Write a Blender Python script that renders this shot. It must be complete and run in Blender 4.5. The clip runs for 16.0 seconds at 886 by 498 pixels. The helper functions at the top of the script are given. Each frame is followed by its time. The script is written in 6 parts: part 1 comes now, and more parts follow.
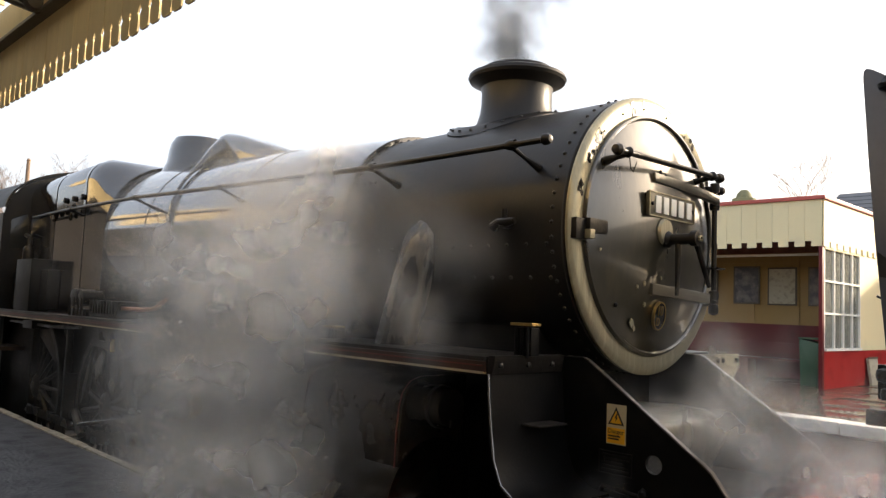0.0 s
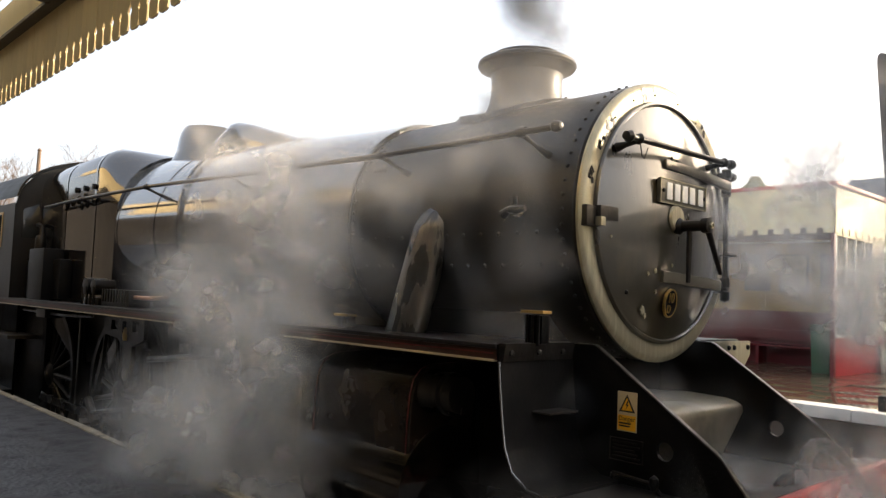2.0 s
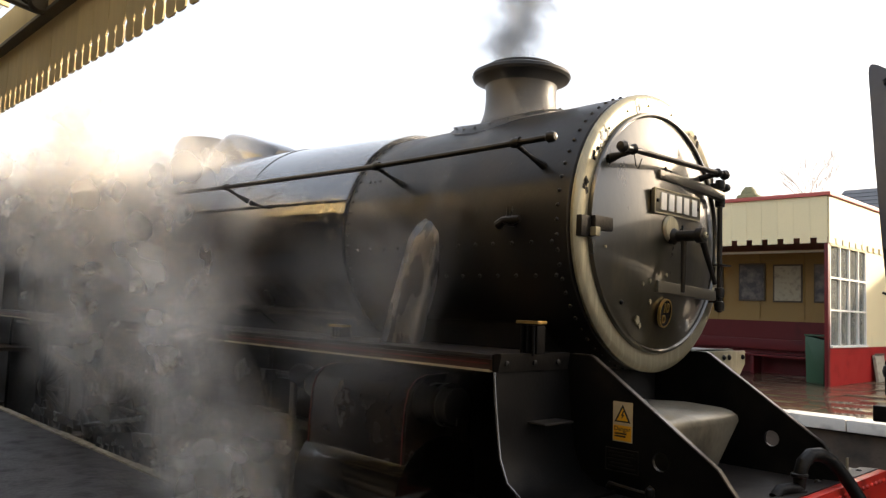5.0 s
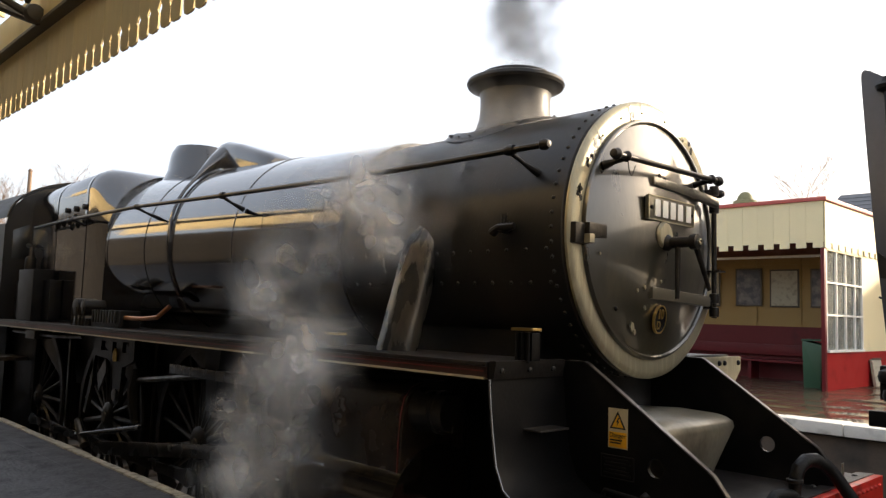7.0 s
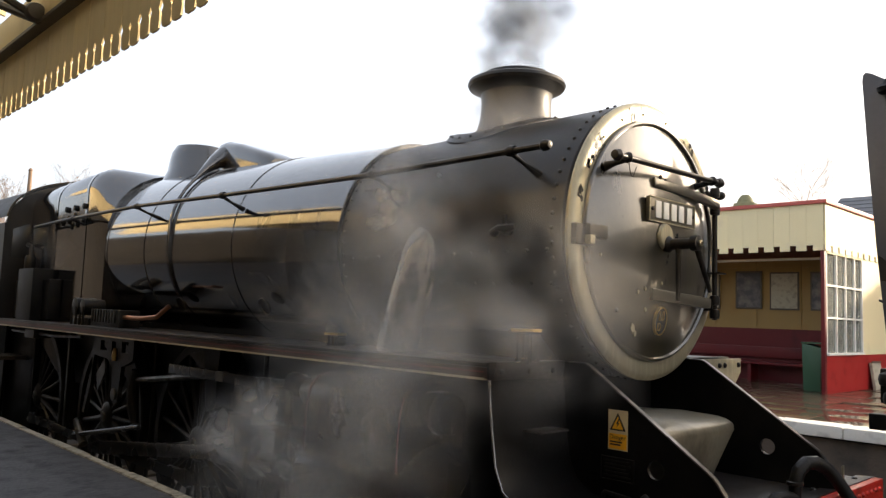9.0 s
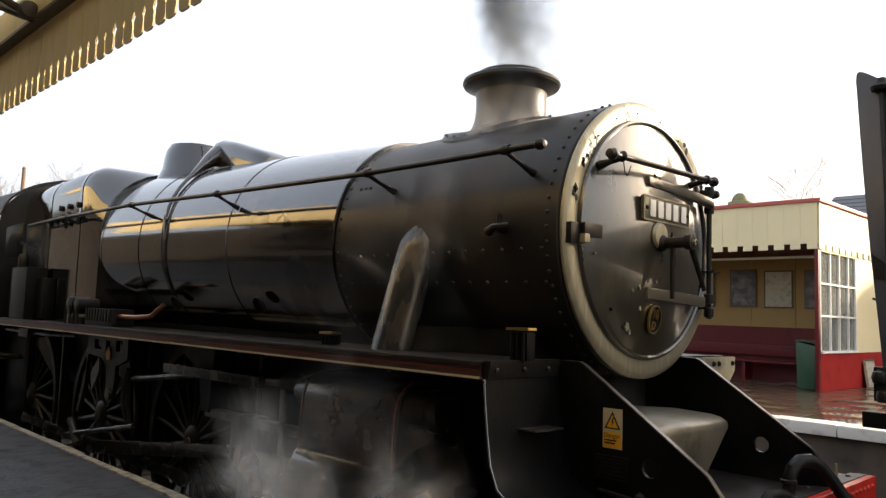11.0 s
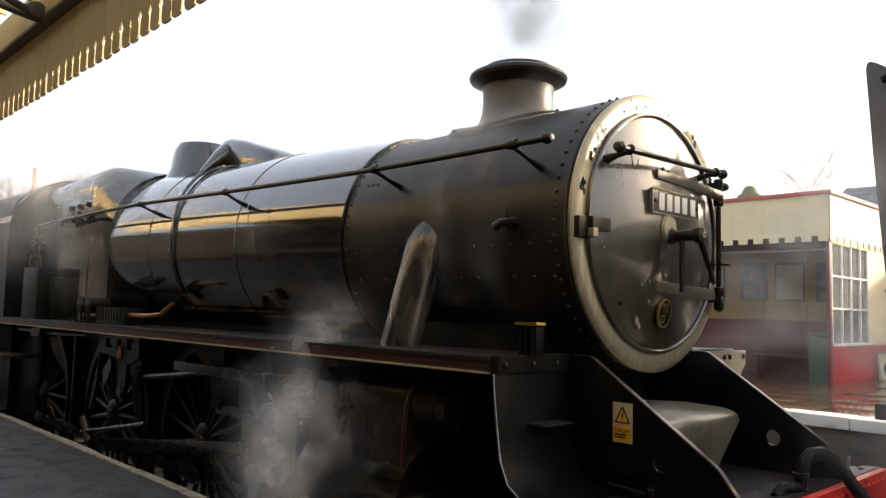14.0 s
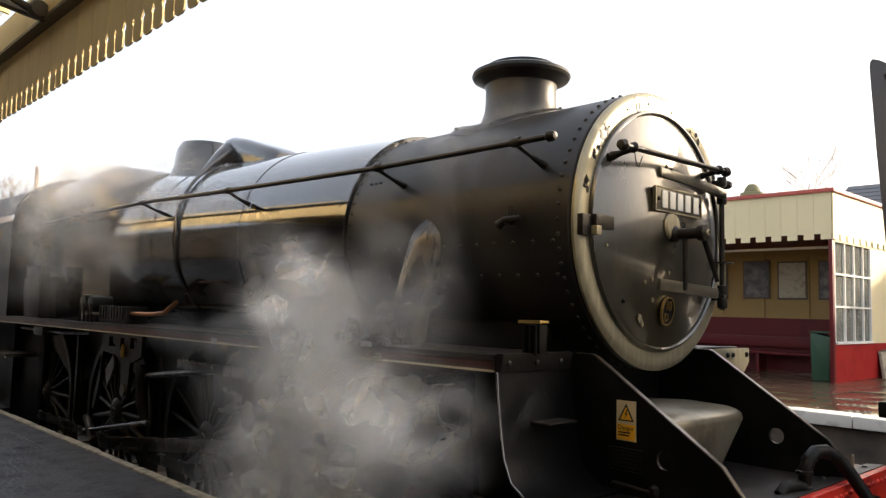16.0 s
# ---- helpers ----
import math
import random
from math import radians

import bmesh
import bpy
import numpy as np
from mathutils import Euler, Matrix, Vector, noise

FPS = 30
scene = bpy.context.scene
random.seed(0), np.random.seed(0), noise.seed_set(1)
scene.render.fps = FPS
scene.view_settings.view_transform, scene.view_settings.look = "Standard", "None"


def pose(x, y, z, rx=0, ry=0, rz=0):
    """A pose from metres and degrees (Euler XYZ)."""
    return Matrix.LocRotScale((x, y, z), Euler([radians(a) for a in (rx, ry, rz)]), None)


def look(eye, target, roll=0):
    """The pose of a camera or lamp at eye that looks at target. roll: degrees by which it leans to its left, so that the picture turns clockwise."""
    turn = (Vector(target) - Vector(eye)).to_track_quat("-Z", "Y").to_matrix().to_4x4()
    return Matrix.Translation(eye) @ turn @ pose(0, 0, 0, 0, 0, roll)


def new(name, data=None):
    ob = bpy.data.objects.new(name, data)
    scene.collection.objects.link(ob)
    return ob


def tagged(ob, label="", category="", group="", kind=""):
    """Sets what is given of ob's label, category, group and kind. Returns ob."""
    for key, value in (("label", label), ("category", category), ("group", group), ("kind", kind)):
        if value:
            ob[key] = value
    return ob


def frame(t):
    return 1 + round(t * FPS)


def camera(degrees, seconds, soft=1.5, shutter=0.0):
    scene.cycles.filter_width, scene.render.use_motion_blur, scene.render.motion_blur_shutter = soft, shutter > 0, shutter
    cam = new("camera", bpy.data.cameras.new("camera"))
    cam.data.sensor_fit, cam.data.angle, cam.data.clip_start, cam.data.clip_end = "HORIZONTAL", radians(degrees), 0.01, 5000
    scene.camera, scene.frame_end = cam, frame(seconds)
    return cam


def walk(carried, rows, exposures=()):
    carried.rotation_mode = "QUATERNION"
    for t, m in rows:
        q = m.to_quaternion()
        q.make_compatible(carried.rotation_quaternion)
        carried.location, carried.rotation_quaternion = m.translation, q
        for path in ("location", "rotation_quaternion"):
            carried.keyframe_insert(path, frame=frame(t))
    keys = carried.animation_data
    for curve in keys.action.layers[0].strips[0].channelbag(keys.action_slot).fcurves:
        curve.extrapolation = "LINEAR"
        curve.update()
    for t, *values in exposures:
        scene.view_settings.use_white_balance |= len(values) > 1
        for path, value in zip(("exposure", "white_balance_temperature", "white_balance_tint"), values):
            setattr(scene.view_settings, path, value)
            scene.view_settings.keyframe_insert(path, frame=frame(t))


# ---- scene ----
# ---- camera and its way ----
cam = camera(60.26, 16.0, soft=1.35)
EXPO = [(0, 1.35, 6600, 12), (16, 1.35, 6600, 12)]
walk(cam, [
    (0, look((2.4703, -4.1568, 2.1316), (-1.1025, -0.6815, 2.5287), 2.403)),
    (0.5, look((2.4730, -4.1607, 2.1308), (-1.1098, -0.6898, 2.4717), 2.250)),
    (1, look((2.4706, -4.1624, 2.1287), (-1.1244, -0.7019, 2.4468), 2.175)),
    (1.5, look((2.4692, -4.1634, 2.1304), (-1.1450, -0.7225, 2.4424), 2.196)),
    (2, look((2.4651, -4.1593, 2.1302), (-1.1517, -0.7215, 2.4472), 2.241)),
    (2.5, look((2.4615, -4.1561, 2.1295), (-1.1547, -0.7202, 2.4731), 2.422)),
    (3, look((2.4616, -4.1587, 2.1296), (-1.1511, -0.7198, 2.4788), 2.483)),
    (3.5, look((2.4641, -4.1663, 2.1301), (-1.1451, -0.7259, 2.5017), 2.472)),
    (4, look((2.4627, -4.1654, 2.1271), (-1.1430, -0.7214, 2.4992), 2.374)),
    (6.5, look((2.4814, -4.1559, 2.1318), (-1.0966, -0.6894, 2.5572), 1.757)),
    (7, look((2.4851, -4.1564, 2.1334), (-1.0950, -0.6929, 2.5661), 1.782)),
    (7.5, look((2.4846, -4.1538, 2.1317), (-1.0924, -0.6879, 2.5710), 1.822)),
    (8, look((2.4798, -4.1533, 2.1306), (-1.1014, -0.6923, 2.5740), 1.873)),
    (8.5, look((2.4770, -4.1509, 2.1313), (-1.1057, -0.6912, 2.5723), 1.919)),
    (9, look((2.4774, -4.1527, 2.1293), (-1.1017, -0.6893, 2.5710), 2.036)),
    (11.5, look((2.4807, -4.1511, 2.1320), (-1.0692, -0.6569, 2.5659), 1.865)),
    (12, look((2.4858, -4.1473, 2.1292), (-1.0633, -0.6528, 2.5670), 1.676)),
    (12.5, look((2.4833, -4.1431, 2.1273), (-1.0771, -0.6593, 2.5593), 1.521)),
    (13, look((2.4825, -4.1392, 2.1266), (-1.0905, -0.6674, 2.5516), 1.482)),
    (13.5, look((2.4790, -4.1397, 2.1290), (-1.1129, -0.6858, 2.5399), 1.461)),
    (14, look((2.4804, -4.1432, 2.1279), (-1.1199, -0.6975, 2.5341), 1.464)),
    (14.5, look((2.4769, -4.1451, 2.1273), (-1.1222, -0.6980, 2.5327), 1.465)),
    (15, look((2.4759, -4.1459, 2.1272), (-1.1261, -0.7014, 2.5285), 1.445)),
    (15.5, look((2.4766, -4.1475, 2.1304), (-1.1279, -0.7050, 2.5262), 1.421)),
    (16, look((2.4738, -4.1472, 2.1250), (-1.1354, -0.7097, 2.5220), 1.413)),
], EXPO)

# ---- world, sun and exposure ----
SUN_AZ, SUN_EL = radians(64), radians(17)  # towards +x and +y, a low winter sun
world = bpy.data.worlds.new("sky")
scene.world = world
world.use_nodes = True
wn = world.node_tree.nodes
sky = wn.new("ShaderNodeTexSky")
sky.sky_type, sky.sun_disc = "NISHITA", False
sky.sun_elevation, sky.sun_rotation = SUN_EL, math.pi / 2 - SUN_AZ
sky.air_density, sky.dust_density, sky.ozone_density = 1.0, 7.0, 0.6
wn["Background"].inputs["Strength"].default_value = 0.15
haze = wn.new("ShaderNodeMix")  # thin white winter haze over the whole sky
haze.data_type = "RGBA"
haze.inputs[0].default_value = 0.5
haze.inputs[7].default_value = (4.1, 4.35, 4.7, 1)
world.node_tree.links.new(sky.outputs[0], haze.inputs[6])
world.node_tree.links.new(haze.outputs[2], wn["Background"].inputs[0])
sun = new("sun", bpy.data.lights.new("sun", "SUN"))
sun.data.energy, sun.data.angle, sun.data.color = 3.0, radians(1.0), (1.0, 0.86, 0.66)
sun.matrix_basis = look((math.cos(SUN_AZ) * math.cos(SUN_EL) * 60, math.sin(SUN_AZ) * math.cos(SUN_EL) * 60, math.sin(SUN_EL) * 60), (0, 0, 0))
scene.cycles.transparent_max_bounces = 128


# ---- materials ----
def mat(name, base, rough=0.5, metal=0.0, vary=0.25, grain=40.0, bump=0.15, dirt=None, dirt_amount=0.0, dirt_scale=3.0, coat=0.0, stretch=(1, 1, 1), island=0.0, spec=0.5):
    """Principled surface with variation at two scales, stains and fine relief."""
    m = bpy.data.materials.new(name)
    m.use_nodes = True
    n, l = m.node_tree.nodes, m.node_tree.links
    p = n["Principled BSDF"]
    co = n.new("ShaderNodeTexCoord")
    mp = n.new("ShaderNodeMapping")
    mp.inputs["Scale"].default_value = stretch
    l.new(co.outputs["Object"], mp.inputs[0])
    big = n.new("ShaderNodeTexNoise")
    big.inputs["Scale"].default_value, big.inputs["Detail"].default_value = dirt_scale, 6
    fine = n.new("ShaderNodeTexNoise")
    fine.inputs["Scale"].default_value, fine.inputs["Detail"].default_value = grain, 4
    l.new(mp.outputs[0], big.inputs["Vector"]), l.new(mp.outputs[0], fine.inputs["Vector"])
    mul = n.new("ShaderNodeMath")
    mul.operation = "MULTIPLY_ADD"
    mul.inputs[1].default_value, mul.inputs[2].default_value = vary * 2, 1 - vary
    avg = n.new("ShaderNodeMath")
    avg.operation = "ADD"
    half = n.new("ShaderNodeMath")
    half.operation = "MULTIPLY"
    half.inputs[1].default_value = 0.5
    l.new(big.outputs[0], avg.inputs[0]), l.new(fine.outputs[0], avg.inputs[1]), l.new(avg.outputs[0], half.inputs[0]), l.new(half.outputs[0], mul.inputs[0])
    col = n.new("ShaderNodeMix")
    col.data_type, col.blend_type = "RGBA", "MULTIPLY"
    col.inputs[0].default_value = 1
    col.inputs[6].default_value = (*base, 1)
    l.new(mul.outputs[0], col.inputs[7])
    out = col.outputs[2]
    if island > 0:
        ob = n.new("ShaderNodeObjectInfo")
        isl = n.new("ShaderNodeMath")
        isl.operation = "MULTIPLY_ADD"
        isl.inputs[1].default_value, isl.inputs[2].default_value = island, 1 - island / 2
        l.new(ob.outputs["Random"], isl.inputs[0])
        c2 = n.new("ShaderNodeMix")
        c2.data_type, c2.blend_type = "RGBA", "MULTIPLY"
        c2.inputs[0].default_value = 1
        l.new(out, c2.inputs[6]), l.new(isl.outputs[0], c2.inputs[7])
        out = c2.outputs[2]
    if dirt:
        ramp = n.new("ShaderNodeMapRange")
        ramp.inputs[1].default_value, ramp.inputs[2].default_value = 0.62 - 0.3 * dirt_amount, 0.72
        l.new(big.outputs[0], ramp.inputs[0])
        c3 = n.new("ShaderNodeMix")
        c3.data_type = "RGBA"
        c3.inputs[7].default_value = (*dirt, 1)
        l.new(ramp.outputs[0], c3.inputs[0]), l.new(out, c3.inputs[6])
        out = c3.outputs[2]
    l.new(out, p.inputs["Base Color"])
    rr = n.new("ShaderNodeMapRange")
    rr.inputs[3].default_value, rr.inputs[4].default_value = max(0.02, rough * 0.7), min(1, rough * 1.35)
    l.new(big.outputs[0], rr.inputs[0]), l.new(rr.outputs[0], p.inputs["Roughness"])
    p.inputs["Specular IOR Level"].default_value = spec
    p.inputs["Metallic"].default_value = metal
    p.inputs["Coat Weight"].default_value = coat
    p.inputs["Coat Roughness"].default_value = 0.08
    if bump:
        b = n.new("ShaderNodeBump")
        b.inputs["Strength"].default_value, b.inputs["Distance"].default_value = bump, 0.01
        l.new(fine.outputs[0], b.inputs["Height"]), l.new(b.outputs[0], p.inputs["Normal"])
    return m


M = {
    "gloss": mat("glossy_black_paint", (0.008, 0.007, 0.006), 0.11, 0, 0.3, 4, 0.10, (0.02, 0.016, 0.01), 0.1, 1.4, coat=1.0, spec=0.7),
    "satin": mat("smokebox_black", (0.012, 0.0115, 0.011), 0.38, 0, 0.4, 60, 0.10, (0.024, 0.020, 0.015), 0.5, 2.6, spec=0.26, stretch=(1, 1, 0.45)),
    "black": mat("sooty_black_paint", (0.0045, 0.0045, 0.0045), 0.4, 0, 0.4, 50, 0.15, (0.010, 0.009, 0.008), 0.4, 4, spec=0.14),
    "door": mat("smokebox_door_black", (0.024, 0.021, 0.012), 0.30, 0.0, 0.4, 30, 0.09, (0.06, 0.05, 0.025), 0.35, 5, coat=1.0, stretch=(1, 1, 0.35), spec=0.8),
    "ring": mat("worn_pale_metal_ring", (0.30, 0.275, 0.19), 0.40, 0.5, 0.4, 30, 0.15, (0.42, 0.385, 0.27), 0.3, 4, stretch=(1, 6, 0.5)),
    "steel": mat("oily_bright_steel", (0.17, 0.16, 0.145), 0.34, 0.9, 0.35, 40, 0.15, (0.02, 0.017, 0.014), 0.7, 7),
    "greased": mat("greasy_dark_steel", (0.022, 0.02, 0.018), 0.36, 0.4, 0.4, 40, 0.2, (0.008, 0.007, 0.006), 0.5, 6, spec=0.25),
    "pipe": mat("scuffed_steel_casing", (0.05, 0.048, 0.045), 0.26, 0.5, 0.5, 14, 0.12, (0.16, 0.14, 0.11), 0.35, 7, stretch=(1, 1, 0.22)),
    "brass": mat("dull_brass", (0.62, 0.43, 0.16), 0.32, 1, 0.2, 50, 0.1),
    "copper": mat("tarnished_copper", (0.45, 0.2, 0.1), 0.35, 1, 0.25, 50, 0.1),
    "white": mat("white_enamel", (0.78, 0.76, 0.7), 0.4, 0, 0.1, 50, 0.05),
    "plate": mat("cast_iron_plate", (0.11, 0.1, 0.075), 0.32, 0.4, 0.25, 60, 0.1),
    "lining": mat("cream_lining", (0.52, 0.45, 0.30), 0.4, 0, 0.25, 50, 0.05),
    "redline": mat("red_lining", (0.13, 0.014, 0.011), 0.4, 0, 0.25, 50, 0.05),
    "red": mat("buffer_beam_red", (0.62, 0.035, 0.022), 0.3, 0, 0.15, 40, 0.08, (0.2, 0.02, 0.015), 0.2, 5),
    "floor_plate": mat("worn_footplate_steel", (0.028, 0.025, 0.023), 0.42, 0.3, 0.4, 60, 0.2, (0.045, 0.038, 0.032), 0.4, 6, spec=0.35),
    "cream": mat("cream_painted_boards", (0.76, 0.66, 0.40), 0.5, 0, 0.1, 30, 0.08, (0.70, 0.60, 0.38), 0.2, 1.5, island=0.05),
    "valance": mat("weathered_cream_boards", (0.86, 0.68, 0.36), 0.55, 0, 0.12, 30, 0.12, (0.72, 0.54, 0.27), 0.3, 2.0, stretch=(1, 1, 0.3), island=0.12),
    # maroon with the shade inside the shelter put into its colour
    "maroon": mat("shaded_maroon_boards", (0.12, 0.010, 0.012), 0.4, 0, 0.15, 30, 0.08, (0.08, 0.008, 0.01), 0.3, 2, spec=0.3),
    "trim_red": mat("faded_red_trim", (0.45, 0.09, 0.07), 0.5, 0, 0.15, 30, 0.08),
    "asphalt": mat("damp_platform_asphalt", (0.085, 0.082, 0.085), 0.5, 0, 0.9, 26, 1.0, (0.016, 0.015, 0.016), 0.6, 5.5, spec=0.3),
    "coping": mat("worn_painted_coping", (0.46, 0.40, 0.29), 0.65, 0, 0.6, 45, 0.8, (0.09, 0.08, 0.06), 0.6, 11),
    "flag": mat("wet_flagstones", (0.12, 0.078, 0.05), 0.12, 0, 0.35, 20, 0.06, (0.07, 0.045, 0.03), 0.5, 0.9, island=0.35),
    "whiteline": mat("worn_white_coping", (0.74, 0.71, 0.64), 0.5, 0, 0.15, 40, 0.15, (0.4, 0.37, 0.32), 0.3, 3),
    "brick": mat("sooty_platform_face", (0.10, 0.075, 0.055), 0.7, 0, 0.3, 30, 0.4, (0.04, 0.035, 0.03), 0.4, 2),
    "ballast": mat("dark_ballast", (0.06, 0.052, 0.045), 0.8, 0, 0.5, 25, 1.0, (0.03, 0.027, 0.024), 0.4, 2),
    "rail": mat("worn_rail_steel", (0.3, 0.26, 0.22), 0.3, 0.9, 0.3, 30, 0.1),
    "rod": mat("bright_steel_rod", (0.20, 0.195, 0.19), 0.26, 0.9, 0.3, 40, 0.06, (0.10, 0.095, 0.09), 0.3, 3),
    "timber": mat("tarred_timber", (0.05, 0.04, 0.03), 0.75, 0, 0.4, 20, 0.4),
    "slate": mat("grey_slate", (0.085, 0.09, 0.10), 0.5, 0, 0.25, 20, 0.2, island=0.3),
    "stone": mat("mossy_stone", (0.20, 0.19, 0.10), 0.8, 0, 0.4, 12, 0.6, (0.08, 0.09, 0.03), 0.5, 4),
    "bark": mat("bare_branches", (0.22, 0.15, 0.10), 0.8, 0, 0.3, 20, 0.3),
    "green": mat("green_painted_bin", (0.025, 0.075, 0.035), 0.45, 0, 0.2, 30, 0.08),
    "poster": mat("dark_poster_paper", (0.06, 0.055, 0.06), 0.3, 0, 0.6, 9, 0.0, (0.2, 0.17, 0.15), 0.5, 5),
    "paper": mat("cream_notice_paper", (0.42, 0.38, 0.28), 0.5, 0, 0.2, 12, 0.0, (0.25, 0.22, 0.17), 0.4, 8),
    "yellow": mat("yellow_sticker", (0.80, 0.42, 0.02), 0.4, 0, 0.1, 30, 0.02),
    "ink": mat("black_ink", (0.015, 0.014, 0.012), 0.5, 0, 0.1, 30, 0.0),
    "rubber": mat("black_rubber_hose", (0.006, 0.006, 0.006), 0.45, 0, 0.3, 60, 0.25, spec=0.2),
    "deflector": mat("blue_grey_worn_plate", (0.05, 0.052, 0.062), 0.35, 0.2, 0.3, 30, 0.1),
    "darkwood": mat("dark_canopy_iron", (0.09, 0.07, 0.045), 0.5, 0, 0.3, 30, 0.15),
}


def glass(name, tint, alpha):
    m = bpy.data.materials.new(name)
    m.use_nodes = True
    n, l = m.node_tree.nodes, m.node_tree.links
    n.remove(n["Principled BSDF"])
    t, g, mx, f = n.new("ShaderNodeBsdfTransparent"), n.new("ShaderNodeBsdfGlossy"), n.new("ShaderNodeMixShader"), n.new("ShaderNodeFresnel")
    t.inputs[0].default_value = (*tint, 1)
    g.inputs["Roughness"].default_value = 0.03
    f.inputs[0].default_value = 1.5
    l.new(f.outputs[0], mx.inputs[0]), l.new(t.outputs[0], mx.inputs[1]), l.new(g.outputs[0], mx.inputs[2])
    l.new(mx.outputs[0], n["Material Output"].inputs[0])
    return m


def dusty_glass():
    m = glass("dusty_window_glass", (0.8, 0.82, 0.78), 0)
    n, l = m.node_tree.nodes, m.node_tree.links
    old = n["Material Output"].inputs[0].links[0].from_socket
    d, mx = n.new("ShaderNodeBsdfDiffuse"), n.new("ShaderNodeMixShader")
    no, co = n.new("ShaderNodeTexNoise"), n.new("ShaderNodeTexCoord")
    no.inputs["Scale"].default_value = 3.0
    r = n.new("ShaderNodeMapRange")
    r.inputs[3].default_value, r.inputs[4].default_value = 0.1, 0.45
    d.inputs[0].default_value = (0.5, 0.5, 0.44, 1)
    l.new(co.outputs["Object"], no.inputs["Vector"]), l.new(no.outputs[0], r.inputs[0]), l.new(r.outputs[0], mx.inputs[0])
    l.new(old, mx.inputs[1]), l.new(d.outputs[0], mx.inputs[2]), l.new(mx.outputs[0], n["Material Output"].inputs[0])
    return m


M["dusty"] = dusty_glass()
M["glass"] = glass("window_glass", (0.85, 0.87, 0.84), 0)


def steam_mat(name, strength, tint=(0.92, 0.9, 0.87)):
    """Thin sheets of droplets: soft at their rims, broken by noise, scattering light both ways."""
    m = bpy.data.materials.new(name)
    m.use_nodes = True
    n, l = m.node_tree.nodes, m.node_tree.links
    n.remove(n["Principled BSDF"])
    at = n.new("ShaderNodeAttribute")
    at.attribute_name = "soft"
    co = n.new("ShaderNodeTexCoord")
    no = n.new("ShaderNodeTexNoise")
    no.inputs["Scale"].default_value, no.inputs["Detail"].default_value, no.inputs["Roughness"].default_value = 2.6, 3, 0.5
    l.new(co.outputs["Object"], no.inputs["Vector"])
    r = n.new("ShaderNodeMapRange")
    r.interpolation_type = "SMOOTHSTEP"
    r.inputs[1].default_value, r.inputs[2].default_value = 0.34, 0.68
    l.new(no.outputs[0], r.inputs[0])
    a, b = n.new("ShaderNodeMath"), n.new("ShaderNodeMath")
    a.operation = b.operation = "MULTIPLY"
    l.new(at.outputs["Fac"], a.inputs[0]), l.new(r.outputs[0], a.inputs[1])
    l.new(a.outputs[0], b.inputs[0])
    b.inputs[1].default_value = strength
    tr, d, ts, m1, m2 = (n.new("ShaderNodeBsdfTransparent"), n.new("ShaderNodeBsdfDiffuse"), n.new("ShaderNodeBsdfTranslucent"),
                         n.new("ShaderNodeAddShader"), n.new("ShaderNodeMixShader"))
    d.inputs[0].default_value = ts.inputs[0].default_value = (*tint, 1)
    up = n.new("ShaderNodeCombineXYZ")  # droplets scatter alike whichever way a sheet is turned
    up.inputs[0].default_value, up.inputs[1].default_value, up.inputs[2].default_value = 0.45, 0.35, 0.82
    l.new(up.outputs[0], d.inputs["Normal"]), l.new(up.outputs[0], ts.inputs["Normal"])
    l.new(d.outputs[0], m1.inputs[0]), l.new(ts.outputs[0], m1.inputs[1])
    l.new(b.outputs[0], m2.inputs[0]), l.new(tr.outputs[0], m2.inputs[1]), l.new(m1.outputs[0], m2.inputs[2])
    l.new(m2.outputs[0], n["Material Output"].inputs[0])
    return m


M["steam"] = steam_mat("steam", 0.25, (0.87, 0.85, 0.82))
M["steam_thin"] = steam_mat("thin_steam", 0.09, (0.87, 0.85, 0.82))
M["smoke_thin"] = steam_mat("thin_chimney_smoke", 0.20, (0.29, 0.335, 0.38))
M["smoke"] = steam_mat("chimney_smoke", 0.46, (0.16, 0.175, 0.195))


# ---- mesh helpers ----
def part(name, bm, material, parent=None, label="", smooth=35):
    """Links a bmesh as one mesh object under a thing or under a part."""
    bmesh.ops.recalc_face_normals(bm, faces=bm.faces)
    me = bpy.data.meshes.new(name)
    bm.to_mesh(me)
    bm.free()
    me.materials.append(M[material] if isinstance(material, str) else material)
    me.polygons.foreach_set("use_smooth", [True] * len(me.polygons))
    me.set_sharp_from_angle(angle=radians(smooth))
    ob = new(name, me)
    ob.parent = parent
    if label:
        ob["label"] = label
    return ob


def thing(name, label, category, x=0, y=0, z=0, group="", kind=""):
    ob = new(name)
    ob.matrix_basis = pose(x, y, z)
    return tagged(ob, label, category, group, kind)


def box(x0, x1, y0, y1, z0, z1, bev=0.0, bm=None):
    b = bmesh.new()
    bmesh.ops.create_cube(b, size=1, matrix=Matrix.Translation(((x0 + x1) / 2, (y0 + y1) / 2, (z0 + z1) / 2)) @ Matrix.Diagonal((abs(x1 - x0), abs(y1 - y0), abs(z1 - z0), 1)))
    if bev:
        bmesh.ops.bevel(b, geom=b.edges[:], offset=bev, segments=2, profile=0.7, affect="EDGES")
    return join(bm, b)


def join(bm, b):
    """Adds b to bm, when bm is given."""
    if bm is None:
        return b
    tmp = bpy.data.meshes.new("tmp")
    b.to_mesh(tmp)
    b.free()
    bm.from_mesh(tmp)
    bpy.data.meshes.remove(tmp)
    return bm


